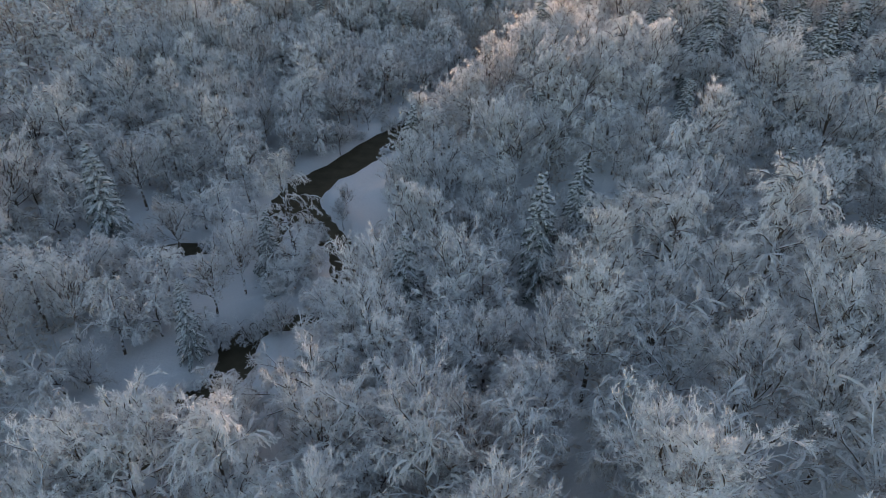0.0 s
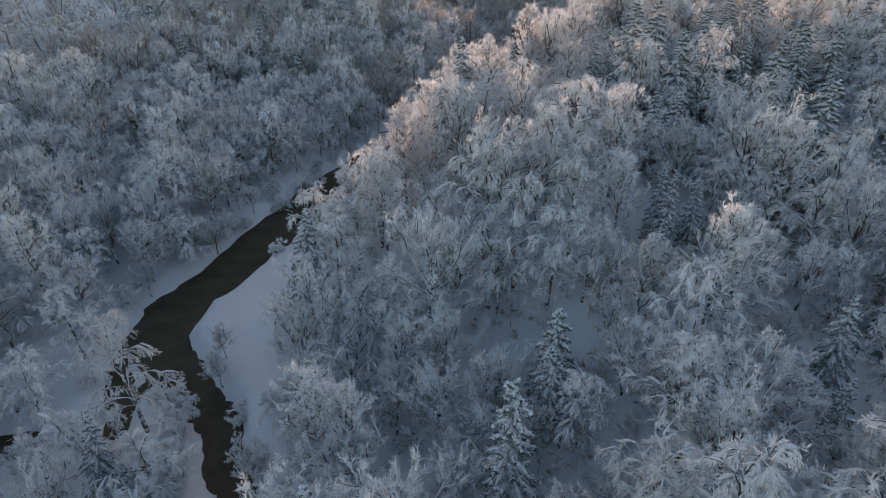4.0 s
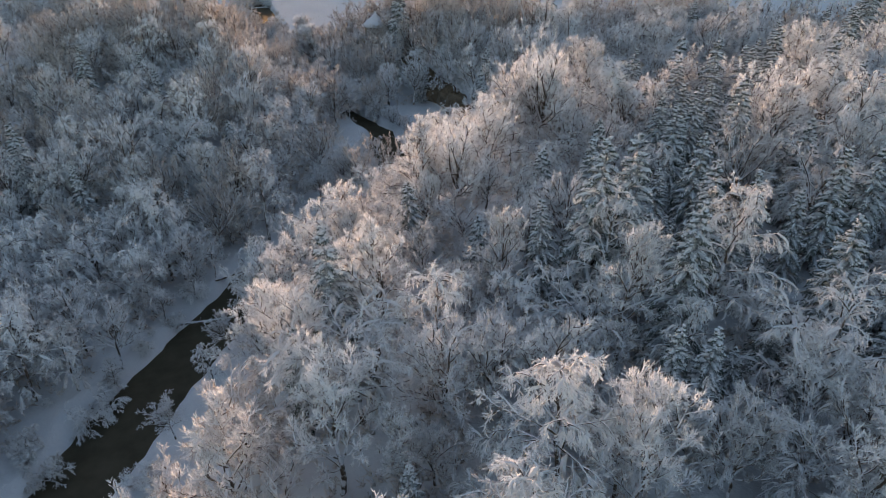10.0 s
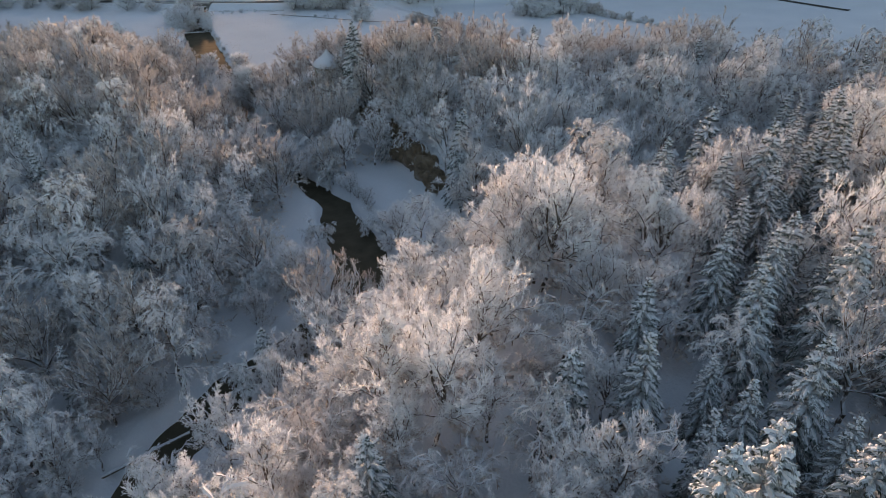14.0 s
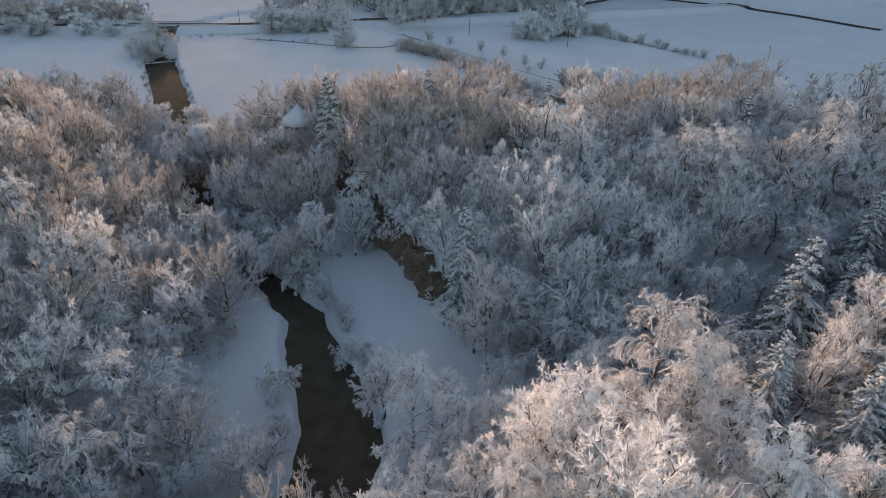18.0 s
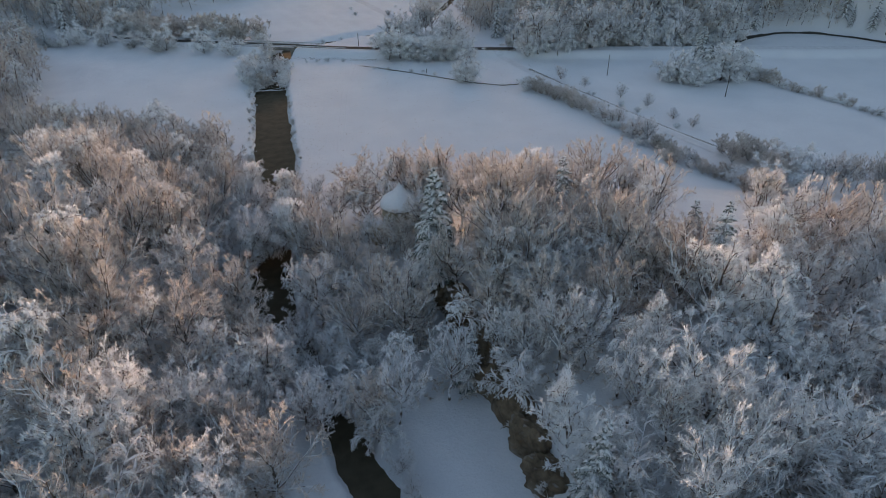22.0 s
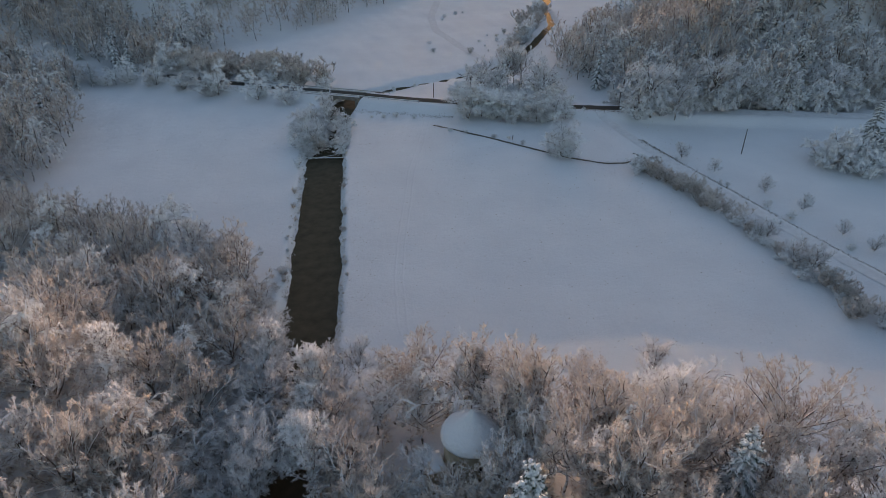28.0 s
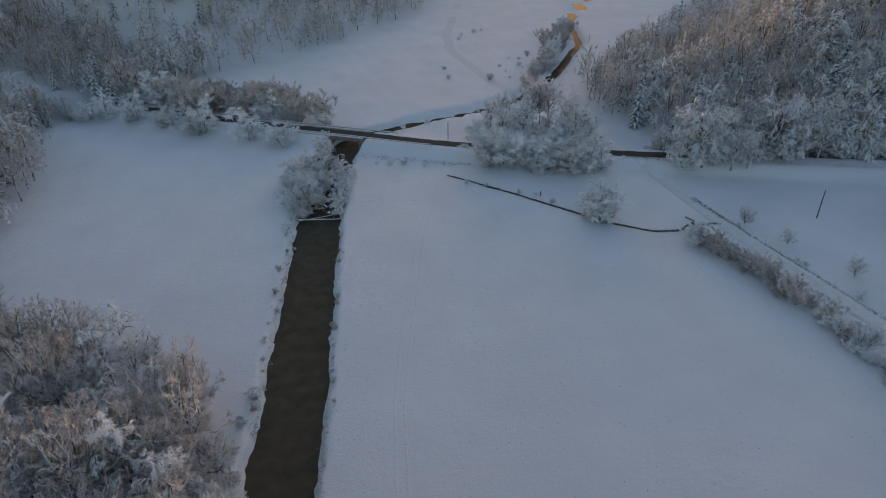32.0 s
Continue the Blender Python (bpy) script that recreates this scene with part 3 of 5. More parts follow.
def grow_spruce(seed, high, radius, whorls, per, fingers, fine=True, narrow=0.9, load=1.0):
    """Trunk, dark boughs and the snow that lies on them."""
    rng = random.Random(seed)
    trunk, boughs, snow = Geo(), Geo(), Geo()
    lean = Vector((rng.gauss(0, 0.015), rng.gauss(0, 0.015), 1))
    trunk.tube([lean * (high * i / 4) - Vector((0, 0, 0.5 * (i == 0))) for i in range(5)], [0.013 * high * (1.15 - 0.27 * i) for i in range(5)], 6)
    for w in range(whorls):
        s = 0.10 + 0.88 * (w / (whorls - 1)) ** 0.92
        reach = radius * (1 - s) ** narrow + 0.22
        n = max(4, int(per * (1 - 0.35 * s)))
        turn = rng.random() * 6.28
        for k in range(n):
            a = turn + 6.2832 * (k + rng.uniform(-0.25, 0.25)) / n
            length = reach * rng.uniform(0.78, 1.12)
            start = lean * (high * (s + rng.uniform(-0.03, 0.03)))
            rise = rng.uniform(-0.25, 0.1) + 0.65 * s * s
            pts = [start]
            for i in range(4):
                step = heading(a + rng.gauss(0, 0.05), rise - 0.30 * i - (0.15 if i > 2 else 0))
                pts.append(pts[-1] + step * (length / 4))
            wide = 0.20 + 0.075 * length
            widths = [wide * q for q in (0.4, 0.9, 1.0, 0.75, 0.12)]
            if not fingers:
                boughs.blade(pts[0] - Vector((0, 0, 0.12)), pts[4] - Vector((0, 0, 0.15)), wide * 3.0)
                snow.blade(pts[1], pts[4] + Vector((0, 0, 0.1)), wide * 2.0)
                continue
            boughs.tongue([p - Vector((0, 0, 0.08)) for p in pts], [q * 1.8 for q in widths], 0.22)
            if rng.random() < 0.7:
                snow.tongue([p + Vector((0, 0, 0.03)) for p in pts[1:]], [q * load * rng.uniform(0.6, 1.3) for q in widths[1:]], 0.5)
            for j in range(int(2 + 1.6 * length)):
                u = rng.uniform(1.2, 3.9)
                i = min(int(u), 3)
                p = pts[i].lerp(pts[i + 1], u - i) + Vector((rng.gauss(0, 0.16), rng.gauss(0, 0.16), 0.02))
                snow.clump(p, rng.uniform(0.10, 0.24) * load, rng)
            for j in range(fingers):
                u = 0.9 + 2.8 * (j + rng.random() * 0.7) / fingers
                i = min(int(u), 3)
                p = pts[i].lerp(pts[i + 1], u - i)
                sign = 1 if j % 2 else -1
                way = heading(a + sign * rng.uniform(0.35, 1.15), -rng.uniform(0.1, 1.1))
                long = (0.26 + 0.17 * length) * rng.uniform(0.6, 1.35) * (1.15 - 0.15 * u)
                tip = p + way * long
                fw = 0.10 + 0.016 * length
                boughs.blade(p - Vector((0, 0, 0.05)), tip - Vector((0, 0, 0.12)), fw * 2.3)
                if rng.random() < 0.8 * load:
                    snow.blade(p + Vector((0, 0, 0.04)), p.lerp(tip, 0.95) + Vector((0, 0, 0.05)), fw * rng.uniform(0.8, 1.3))
            if fine:
                for j in range(6):
                    u = 0.6 + 3.3 * rng.random()
                    i = min(int(u), 3)
                    p = pts[i].lerp(pts[i + 1], u - i)
                    hang = heading(a + rng.gauss(0, 0.9), -1.1) * rng.uniform(0.25, 0.6)
                    boughs.blade(p - Vector((0, 0, 0.08)), p + hang, 0.16)
    top = lean * high
    snow.tube([top - Vector((0, 0, 0.8)), top - Vector((0, 0, 0.3)), top + Vector((0, 0, 0.15))], [0.16, 0.12, 0.02], 5)
    return trunk, boughs, snow


# each kind: a list of variants; a variant is a list of (part name, mesh)
KINDS = {}


def add_kind(kind, variants):
    KINDS[kind] = []
    for parts in variants:
        KINDS[kind].append([(part, geo.mesh(f"{kind}_{part}", mat if isinstance(mat, list) else [mat])) for part, geo, mat in parts])


def broad(kind, n, first, mat, **how):
    out = []
    for i in range(n):
        r = random.Random(first + i)
        t, c = grow_broadleaf(first + i, high=how["high"] * r.uniform(0.85, 1.15), wide=how["wide"] * r.uniform(0.88, 1.12), **{k: v for k, v in how.items() if k not in ("high", "wide")})
        out.append([("stem" if "bush" in kind or kind == "shrub" else "trunk", t, FROST_BROWN if how.get("simple") else BARK), ("crown", c, mat)])
    add_kind(kind, out)


def big_tree(kind, n, first, mat, bare, **how):
    """Variants of a large tree; how goes to grow_tree."""
    out = []
    for i in range(n):
        r = random.Random(first + i)
        t, w, c = grow_tree(first + i, how["high"] * r.uniform(0.9, 1.1), how["wide"] * r.uniform(0.9, 1.1), **{k: v for k, v in how.items() if k not in ("high", "wide")})
        n = len(c.v)
        c.v += w.v
        c.f += [tuple(k + n for k in f) for f in w.f]
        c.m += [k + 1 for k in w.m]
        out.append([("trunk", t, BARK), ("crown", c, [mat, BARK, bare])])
    add_kind(kind, out)


big_tree("birch_tree", 4, 100, FROST_PALE, BARE_SHADED_TWIGS, high=16.5, wide=4.2, limbs=20, leader=0.95, low=0.25, rise=(0.55, 1.15), lift=-0.10, hang=-0.42, branches=5, sprays=4, twigs=8, twig_long=0.62, twig_wide=0.105, inner=0.3, pads=0.45)
big_tree("alder_tree", 4, 200, FROST, BARE_SHADED_TWIGS, high=15.0, wide=4.8, limbs=15, leader=0.5, rise=(0.35, 1.4), lift=0.07, branches=7, sprays=5, twigs=8, inner=0.42)
big_tree("ash_tree", 4, 300, FROST_PALE, BARE_SHADED_TWIGS, high=16.0, wide=5.8, limbs=16, leader=0.45, rise=(0.25, 1.4), lift=0.10, branches=8, sprays=5, twigs=8, twig_long=0.55, twig_wide=0.105, inner=0.42)
big_tree("aspen_tree", 4, 340, FROST_PALE, BARE_SHADED_TWIGS, high=16.5, wide=3.9, limbs=22, leader=0.92, low=0.25, rise=(0.5, 1.25), lift=0.06, branches=5, sprays=5, twigs=8, twig_long=0.48, inner=0.38)
big_tree("linden_tree", 4, 370, FROST, BARE_SHADED_TWIGS, high=15.5, wide=5.4, limbs=15, leader=0.5, rise=(0.3, 1.35), lift=-0.08, hang=-0.32, branches=7, sprays=5, twigs=8, twig_long=0.6, twig_wide=0.105, inner=0.34, pads=0.5)
big_tree("bird_cherry_tree", 4, 400, FROST_PALE, BARE_SHADED_TWIGS, high=9.5, wide=4.2, limbs=13, leader=0.35, rise=(0.2, 1.3), lift=-0.13, hang=-0.42, branches=7, sprays=5, twigs=8, twig_long=0.6, twig_wide=0.105, inner=0.28, pads=0.6, middle=0.5, tall=0.5)
big_tree("willow_tree", 4, 430, FROST, BARE_SHADED_TWIGS, high=8.5, wide=3.9, limbs=14, leader=0.2, rise=(0.4, 1.4), lift=0.06, branches=6, sprays=5, twigs=8, twig_wide=0.09, inner=0.36, middle=0.5, tall=0.5)
big_tree("oak_tree", 5, 460, FROST_TAN, BARE_SHADED_TWIGS, high=15.5, wide=6.8, limbs=17, leader=0.42, rise=(0.2, 1.4), lift=0.06, branches=8, sprays=5, twigs=8, twig_long=0.5, twig_wide=0.10, inner=0.45)
broad("shrub", 4, 500, FROST_PALE, high=3.0, wide=1.7, forks=7, limbs=28, branches=4, twigs=4, droop=-0.12, twig_long=0.6, twig_wide=0.10, rise=(0.1, 1.1), fork_at=0.06, spread=(0.5, 1.3))
broad("osier_bush", 4, 540, FROST_BROWN, high=5.0, wide=2.0, forks=9, limbs=54, branches=5, twigs=4, droop=0.05, twig_long=0.6, twig_wide=0.11, rise=(0.4, 1.2), side_rise=(0.3, 1.2), clumps=1, lump=0.16, fork_at=0.05, spread=(0.6, 1.35))
broad("willow_bush", 5, 520, FROST_PALE, high=5.6, wide=2.7, forks=8, limbs=46, branches=5, twigs=5, droop=-0.14, twig_long=0.8, twig_wide=0.13, rise=(0.0, 1.1), fork_at=0.05, spread=(0.45, 1.35))
add_kind("spruce_tree", [[(p, g, m) for p, g, m in zip(("trunk", "foliage", "snow_load"), grow_spruce(600 + i, h, r, w + 2, p2 + 1, 16, False, nr, 0.85), (BARK, NEEDLES, SNOW_LOAD))]
                         for i, (h, r, w, p2, nr) in enumerate(((17, 4.9, 14, 9, 0.75), (15, 4.4, 12, 9, 0.8), (19, 5.1, 15, 9, 0.7), (12, 3.9, 11, 9, 0.8), (16, 3.7, 14, 8, 0.75)))])
# simpler shapes for the woods that stay far off, and the undergrowth
big_tree("far_brown", 2, 740, FROST_TAN, FROST_BROWN, high=14.5, wide=5.2, limbs=11, leader=0.4, rise=(-0.1, 1.4), lift=0.04, branches=3, sprays=2, twigs=3, twig_long=1.0, twig_wide=0.42, inner=0.3, plain=True, middle=0.52, tall=0.5)
big_tree("far_broadleaf", 3, 700, FROST_PALE, FROST_BROWN, high=14.5, wide=4.8, limbs=11, leader=0.45, rise=(0.0, 1.35), lift=-0.05, hang=-0.3, branches=3, sprays=2, twigs=2, twig_long=1.1, twig_wide=0.45, inner=0.25, pads=0.7, plain=True, middle=0.52, tall=0.5)
KINDS["far_broadleaf"] += KINDS["far_brown"]
broad("undergrowth", 4, 720, FROST_BROWN, high=3.0, wide=2.0, forks=1, limbs=6, branches=2, twigs=3, droop=-0.1, bare=0.1, twig_long=1.0, twig_wide=0.26, rise=(0.1, 1.0), simple=True, subs=1, clumps=1, lump=0.3)
add_kind("far_spruce", [[(p, g, m) for p, g, m in zip(("trunk", "foliage", "snow_load"), grow_spruce(760 + i, h, r, 10, 7, 0, False, 0.75), (BARK, NEEDLES, SNOW_LOAD))] for i, (h, r) in enumerate(((16, 4.2), (13, 3.5)))])

LABELS = {
    "birch_tree": ("slender birch with drooping twigs white with hoarfrost", "tree"),
    "alder_tree": ("forked alder with its bare twigs coated in hoarfrost", "tree"),
    "ash_tree": ("broad-crowned ash with upright branches rimed white", "tree"),
    "aspen_tree": ("tall narrow aspen thickly coated with rime", "tree"),
    "linden_tree": ("wide linden with sagging snow-laden branches", "tree"),
    "oak_tree": ("round-crowned oak with brown twigs lightly rimed white", "tree"),
    "willow_tree": ("many-stemmed willow with fine frosted rods", "tree"),
    "bird_cherry_tree": ("low bird cherry bent down under snow and rime", "tree"),
    "spruce_tree": ("dark green spruce with snow lying on its drooping boughs", "tree"),
    "willow_bush": ("dense frosted willow bush branching from the ground", "bush"),
    "osier_bush": ("brown osier bush with upright rods touched by frost", "bush"),
    "shrub": ("small frosted willow bush standing in the snow", "bush"),
}
GROUPS = {"birch_tree": "birches of the valley", "alder_tree": "alders of the valley", "ash_tree": "ashes on the slopes", "aspen_tree": "aspens of the wood", "linden_tree": "lindens of the wood", "oak_tree": "oaks by the tower and field", "willow_tree": "willows by the water", "bird_cherry_tree": "bird cherries by the river", "spruce_tree": "spruces on the hill", "osier_bush": "osier bushes by road and lane", "willow_bush": "willow bushes by road and stream", "shrub": "bushes in the snow"}
made_first = {}


def plant(kind, variant, x, y, z, scale=1.0, turn=0.0, tilt=(0.0, 0.0), label=""):
    """One tree as a thing of its own with its parts; copies share the meshes."""
    m = Matrix.LocRotScale((x, y, z), Euler((tilt[0], tilt[1], turn)), None)
    key = (kind, variant)
    if key not in made_first:
        root = new(kind)
        root.empty_display_size = 0.5
        for part_name, me in KINDS[kind][variant]:
            piece = new(part_name, me)
            piece.parent = root
            if part_name not in ("trunk", "stem"):
                tagged(piece, kind="stuff")
        tagged(root, LABELS[kind][0], LABELS[kind][1], GROUPS[kind])
        root.matrix_basis = m
        made_first[key] = root
    else:
        root = copy_thing(made_first[key], m)
    root.scale = (scale, scale, scale)
    if label:
        root["label"] = label
    return root


def joined_wood(name, kinds, spots, label, category="woods"):
    """Many far trees as one mesh of kind stuff. spots: kind, variant, x, y, z, scale, turn."""
    verts, loops, starts, mats_at, mats = [], [], [], [], []
    n_v = n_l = 0
    cache = {}
    for kind, variant, x, y, z, s, turn in spots:
        key = (kind, variant)
        if key not in cache:
            some = []
            for _, me in KINDS[kind][variant]:
                co = np.empty(len(me.vertices) * 3)
                me.vertices.foreach_get("co", co)
                li = np.empty(len(me.loops), np.int32)
                me.loops.foreach_get("vertex_index", li)
                ls = np.empty(len(me.polygons), np.int32)
                me.polygons.foreach_get("loop_start", ls)
                mi = np.empty(len(me.polygons), np.int32)
                me.polygons.foreach_get("material_index", mi)
                mats += [m for m in me.materials if m not in mats]
                mi = np.array([mats.index(m) for m in me.materials], np.int32)[mi]
                some.append((co.reshape(-1, 3), li, ls, mi))
            cache[key] = some
        c, sn = math.cos(turn) * s, math.sin(turn) * s
        for co, li, ls, k in cache[key]:
            verts.append(np.stack([co[:, 0] * c - co[:, 1] * sn + x, co[:, 0] * sn + co[:, 1] * c + y, co[:, 2] * s + z], 1))
            loops.append(li + n_v)
            starts.append(ls + n_l)
            mats_at.append(k)
            n_v += len(co)
            n_l += len(li)
    me = bpy.data.meshes.new(name)
    verts, loops, starts, mats_at = np.concatenate(verts), np.concatenate(loops), np.concatenate(starts), np.concatenate(mats_at)
    me.vertices.add(len(verts))
    me.vertices.foreach_set("co", verts.ravel())
    me.loops.add(len(loops))
    me.loops.foreach_set("vertex_index", loops.astype(np.int32))
    me.polygons.add(len(starts))
    me.polygons.foreach_set("loop_start", starts.astype(np.int32))
    me.polygons.foreach_set("material_index", mats_at)
    for m in mats:
        me.materials.append(m)
    me.update(calc_edges=True)
    me.validate()
    return tagged(new(name, me), label, category, "", "stuff")


# ---- where the woods stand ----
WOOD_EDGE = [(-60, 425), (-40, 412), (-17, 400), (8, 391), (24, 383), (32, 370), (37, 359), (45, 346), (54, 332), (70, 326), (80, 326), (86, 315), (96, 317), (105, 315), (111, 305), (119, 296), (127, 285), (136, 277), (150, 275), (170, 273), (200, 268), (230, 258), (300, 230)]
RIGHT_FOOT = [(440, 262), (456, 224), (470, 178), (490, 162), (514, 146), (545, 150), (565, 164), (580, 184), (656, 238), (800, 330)]
LEFT_FOOT = [(380, -46), (430, -38), (455, -38), (478, -41), (525, -60), (552, -32), (593, -14), (618, 20), (656, 54), (723, 90), (800, 120)]

rng = random.Random(11)
STEP = 5.4
cells = [(ix * STEP + rng.uniform(-2.2, 2.2), iy * STEP + rng.uniform(-2.2, 2.2)) for iy in range(3, 142) for ix in range(-60, 80)]
sx, sy = np.array(cells).T
dice = np.random.default_rng(5).random((len(sx), 6))
river_d, river_half = along(RIVER, sx, sy, True)
off = river_d - river_half
for line in (ARM, POOL):
    d2, half2 = along(line, sx, sy, True)
    off = np.minimum(off, d2 - half2)
clear = (along(ROAD, sx, sy) > 7) & (along([(258, 461), (275, 469), (292, 473), (309, 471), (322, 454), (336, 421), (344, 392), (350, 350)], sx, sy) > 4) & (along(LANE, sx, sy) > 5) & (along(FAR_LANE, sx, sy) > 5) & (off > 0.2)
river_x = at_y(sy, [(p[1], p[0]) for p in RIVER[1:35]])
south = sy < np.interp(sx, [p[0] for p in WOOD_EDGE], [p[1] for p in WOOD_EDGE])
north = ((sy > 440) & (sx > at_y(sy, RIGHT_FOOT)) & (sy > np.interp(sx, [170, 263, 290, 312, 322, 336], [464, 465, 476, 474, 457, 424]))) | ((sy > 380) & (sx < at_y(sy, LEFT_FOOT)))
thick = np.where(south, 0.84, np.where(north, 0.95, 0.0))
spruce_line = np.interp(sx, [30, 41, 55, 69, 83, 97, 115, 140], [135, 143, 155, 161, 177, 198, 214, 216])
hill = np.where((sy < spruce_line) & (sy > spruce_line - 46), 0.58, np.where((sy < spruce_line) & (sy > 60), 0.20, 0.03)) * smooth((sx - 34) / 14)
spruce = np.where(south, 0.02 + hill, 0.17)
# open snow by the river bends
low = off < 5
thick = np.where(south & low, np.where(sy > 258, 0.85, 0.6), thick)
knoll = (sx > 24) & (sx < 62) & (sy > 118) & (sy < 170)
thick = np.where(knoll & (off > 12), 1.0, thick)
meadow = (sx > 59) & (sx < 78) & (sy > 218) & (sy < 266)
spit = (sx > 36) & (sx < 51) & (sy > 219) & (sy < 247) & (off < 17)
SHORE = [(95, -9), (103, -8), (115, -9), (123, -4), (130, 1), (136, 7), (146, 13), (163, 16), (175, 16), (188, 14)]
shore = (sx > river_x) & (sy > 98) & (sy < 188) & (sx < at_y(sy, SHORE))
bank = (sx < river_x) & (sy > 112) & (sy < 200) & (off < 4.5)
flats = (sx < river_x) & (sy < 112) & (off < 14)
thick = np.where(meadow, 0.03, np.where(spit, 0.16, np.where(shore, np.where(off < np.where(sy < 150, 12, 9), 0.07, 0.5), np.where(bank, 0.6, np.where(flats, 0.5, thick)))))
open_bank = (sx > -30) & (sx < -13) & (sy > 56) & (sy < 74)
thick = np.where(open_bank, 0.12, thick)
glade = (np.hypot((sx + 20) / 1.3, sy - 364) < 11) | ((sx > -120) & (sy > 278) & (sy < 388) & (sx < np.interp(sy, [278, 305, 320, 345, 353, 362, 388], [-48, -14, -5, 1, 3, -14, -32])))
thick = np.where(glade, 0.05, thick)
tower_gap = np.hypot(sx - 71.6, sy - 310.5) < 5.2
tower_front = along([(71.5, 308), (69.0, 296)], sx, sy) < 4.6
seen_from_path = (sy > 18) & (sx > -25 - 0.7 * sy) & (sx < 22 + np.maximum(0.72 * sy, 1.3 * (sy - 80))) & (sx < 440) & ((sy < 420) | (sx > -100 - 0.3 * (sy - 420)))
stand = (dice[:, 0] < thick) & clear & seen_from_path & ~tower_gap

# spruces and single trees that stand out: kind, variant, x, y, height of the top over the water
MARKED = [("spruce_tree", 2, 44, 102.5, 27.5), ("spruce_tree", 1, 72, 141, 34.5), ("spruce_tree", 0, 85, 165, 36.5), ("spruce_tree", 1, 65, 164, 34), ("spruce_tree", 1, 36, 95.5, 26), ("spruce_tree", 3, 43.5, 93, 25.5),
          ("spruce_tree", 3, 19, 81, 21), ("spruce_tree", 1, 54, 80, 27), ("spruce_tree", 0, 49, 63, 24), ("spruce_tree", 1, 70, 104, 31), ("spruce_tree", 2, -55, 93, 22), ("spruce_tree", 0, 96, 177, 35.5), ("spruce_tree", 2, 92, 181, 36), ("spruce_tree", 0, 108, 200, 35),
          ("spruce_tree", 4, 12.9, 72, 26.7), ("spruce_tree", 0, 44, 75.5, 28.7), ("spruce_tree", 1, 41.7, 70.2, 21.8), ("spruce_tree", 3, 20.1, 83.5, 24.2), ("spruce_tree", 1, 18.0, 118.2, 26.1),
          ("spruce_tree", 1, 22, 120.6, 27.1), ("spruce_tree", 4, 46.5, 122.2, 32.6), ("spruce_tree", 1, 49.5, 121, 32.2), ("spruce_tree", 0, 63.9, 139.4, 37.5), ("spruce_tree", 4, 40.2, 105.2, 28.4),
          ("spruce_tree", 2, 86.8, 187.2, 36.7), ("spruce_tree", 0, 77.3, 166.5, 35.2), ("spruce_tree", 1, 59.5, 156.6, 34.2), ("spruce_tree", 0, 70.1, 149, 36.4), ("spruce_tree", 3, 53.5, 159.3, 33.0),
          ("spruce_tree", 4, 80.7, 239.5, 25.4), ("spruce_tree", 4, 75.2, 291.5, 33.2), ("spruce_tree", 4, 73.4, 292.5, 32.6), ("spruce_tree", 0, 114.8, 268.5, 33.3), ("spruce_tree", 0, 76, 123.9, 33.9),
          ("spruce_tree", 4, 39.9, 102.2, 29.0), ("spruce_tree", 3, 34.5, 158.5, 31.5), ("spruce_tree", 3, 40.5, 150.5, 29.5), ("alder_tree", 1, 60.9, 224.4, 15.5), ("ash_tree", 2, 79, 226, 26), ("ash_tree", 0, 92, 232, 30),
          ("birch_tree", 2, 27, 316, 26), ("ash_tree", 1, 24, 262, 26), ("ash_tree", 3, 28, 238, 20)]
mark_xy = np.array([(m[2], m[3]) for m in MARKED])
mark_d = np.full(len(sx), 1e9)
for mx, my in mark_xy:
    mark_d = np.minimum(mark_d, np.hypot(sx - mx, sy - my))
round_marks = stand & (mark_d > 2.0) & (mark_d < 3.5) & (sy < 215)
stand &= mark_d > np.where(sy < 215, 3.5, 2.6)

ground_z = height(sx, sy)
# the stretch of the valley that the flight follows
VALLEY = [(0, 20), (22, 116), (44, 170), (57, 225), (64, 300), (60, 380)]
away = along(VALLEY, sx, sy)
near = (away < 112) & (sy > 12)
counts = {k: 0 for k in LABELS}
LIMIT = {"birch_tree": 295, "alder_tree": 290, "ash_tree": 295, "aspen_tree": 280, "linden_tree": 295, "bird_cherry_tree": 260, "oak_tree": 290, "willow_tree": 160, "spruce_tree": 270, "shrub": 90, "willow_bush": 0, "osier_bush": 0}
far_spots, low_spots = [], []
HIGH = {k: [max(v.co.z for v in parts[-1][1].vertices) for parts in variants] for k, variants in KINDS.items()}

for kind, n, x, y, top in MARKED:
    z = float(height(x, y))
    s = min(1.6, max(0.55, (top - z) / HIGH[kind][n]))
    plant(kind, n, x, y, z - 0.1, s, x * 1.7)
    counts[kind] += 1

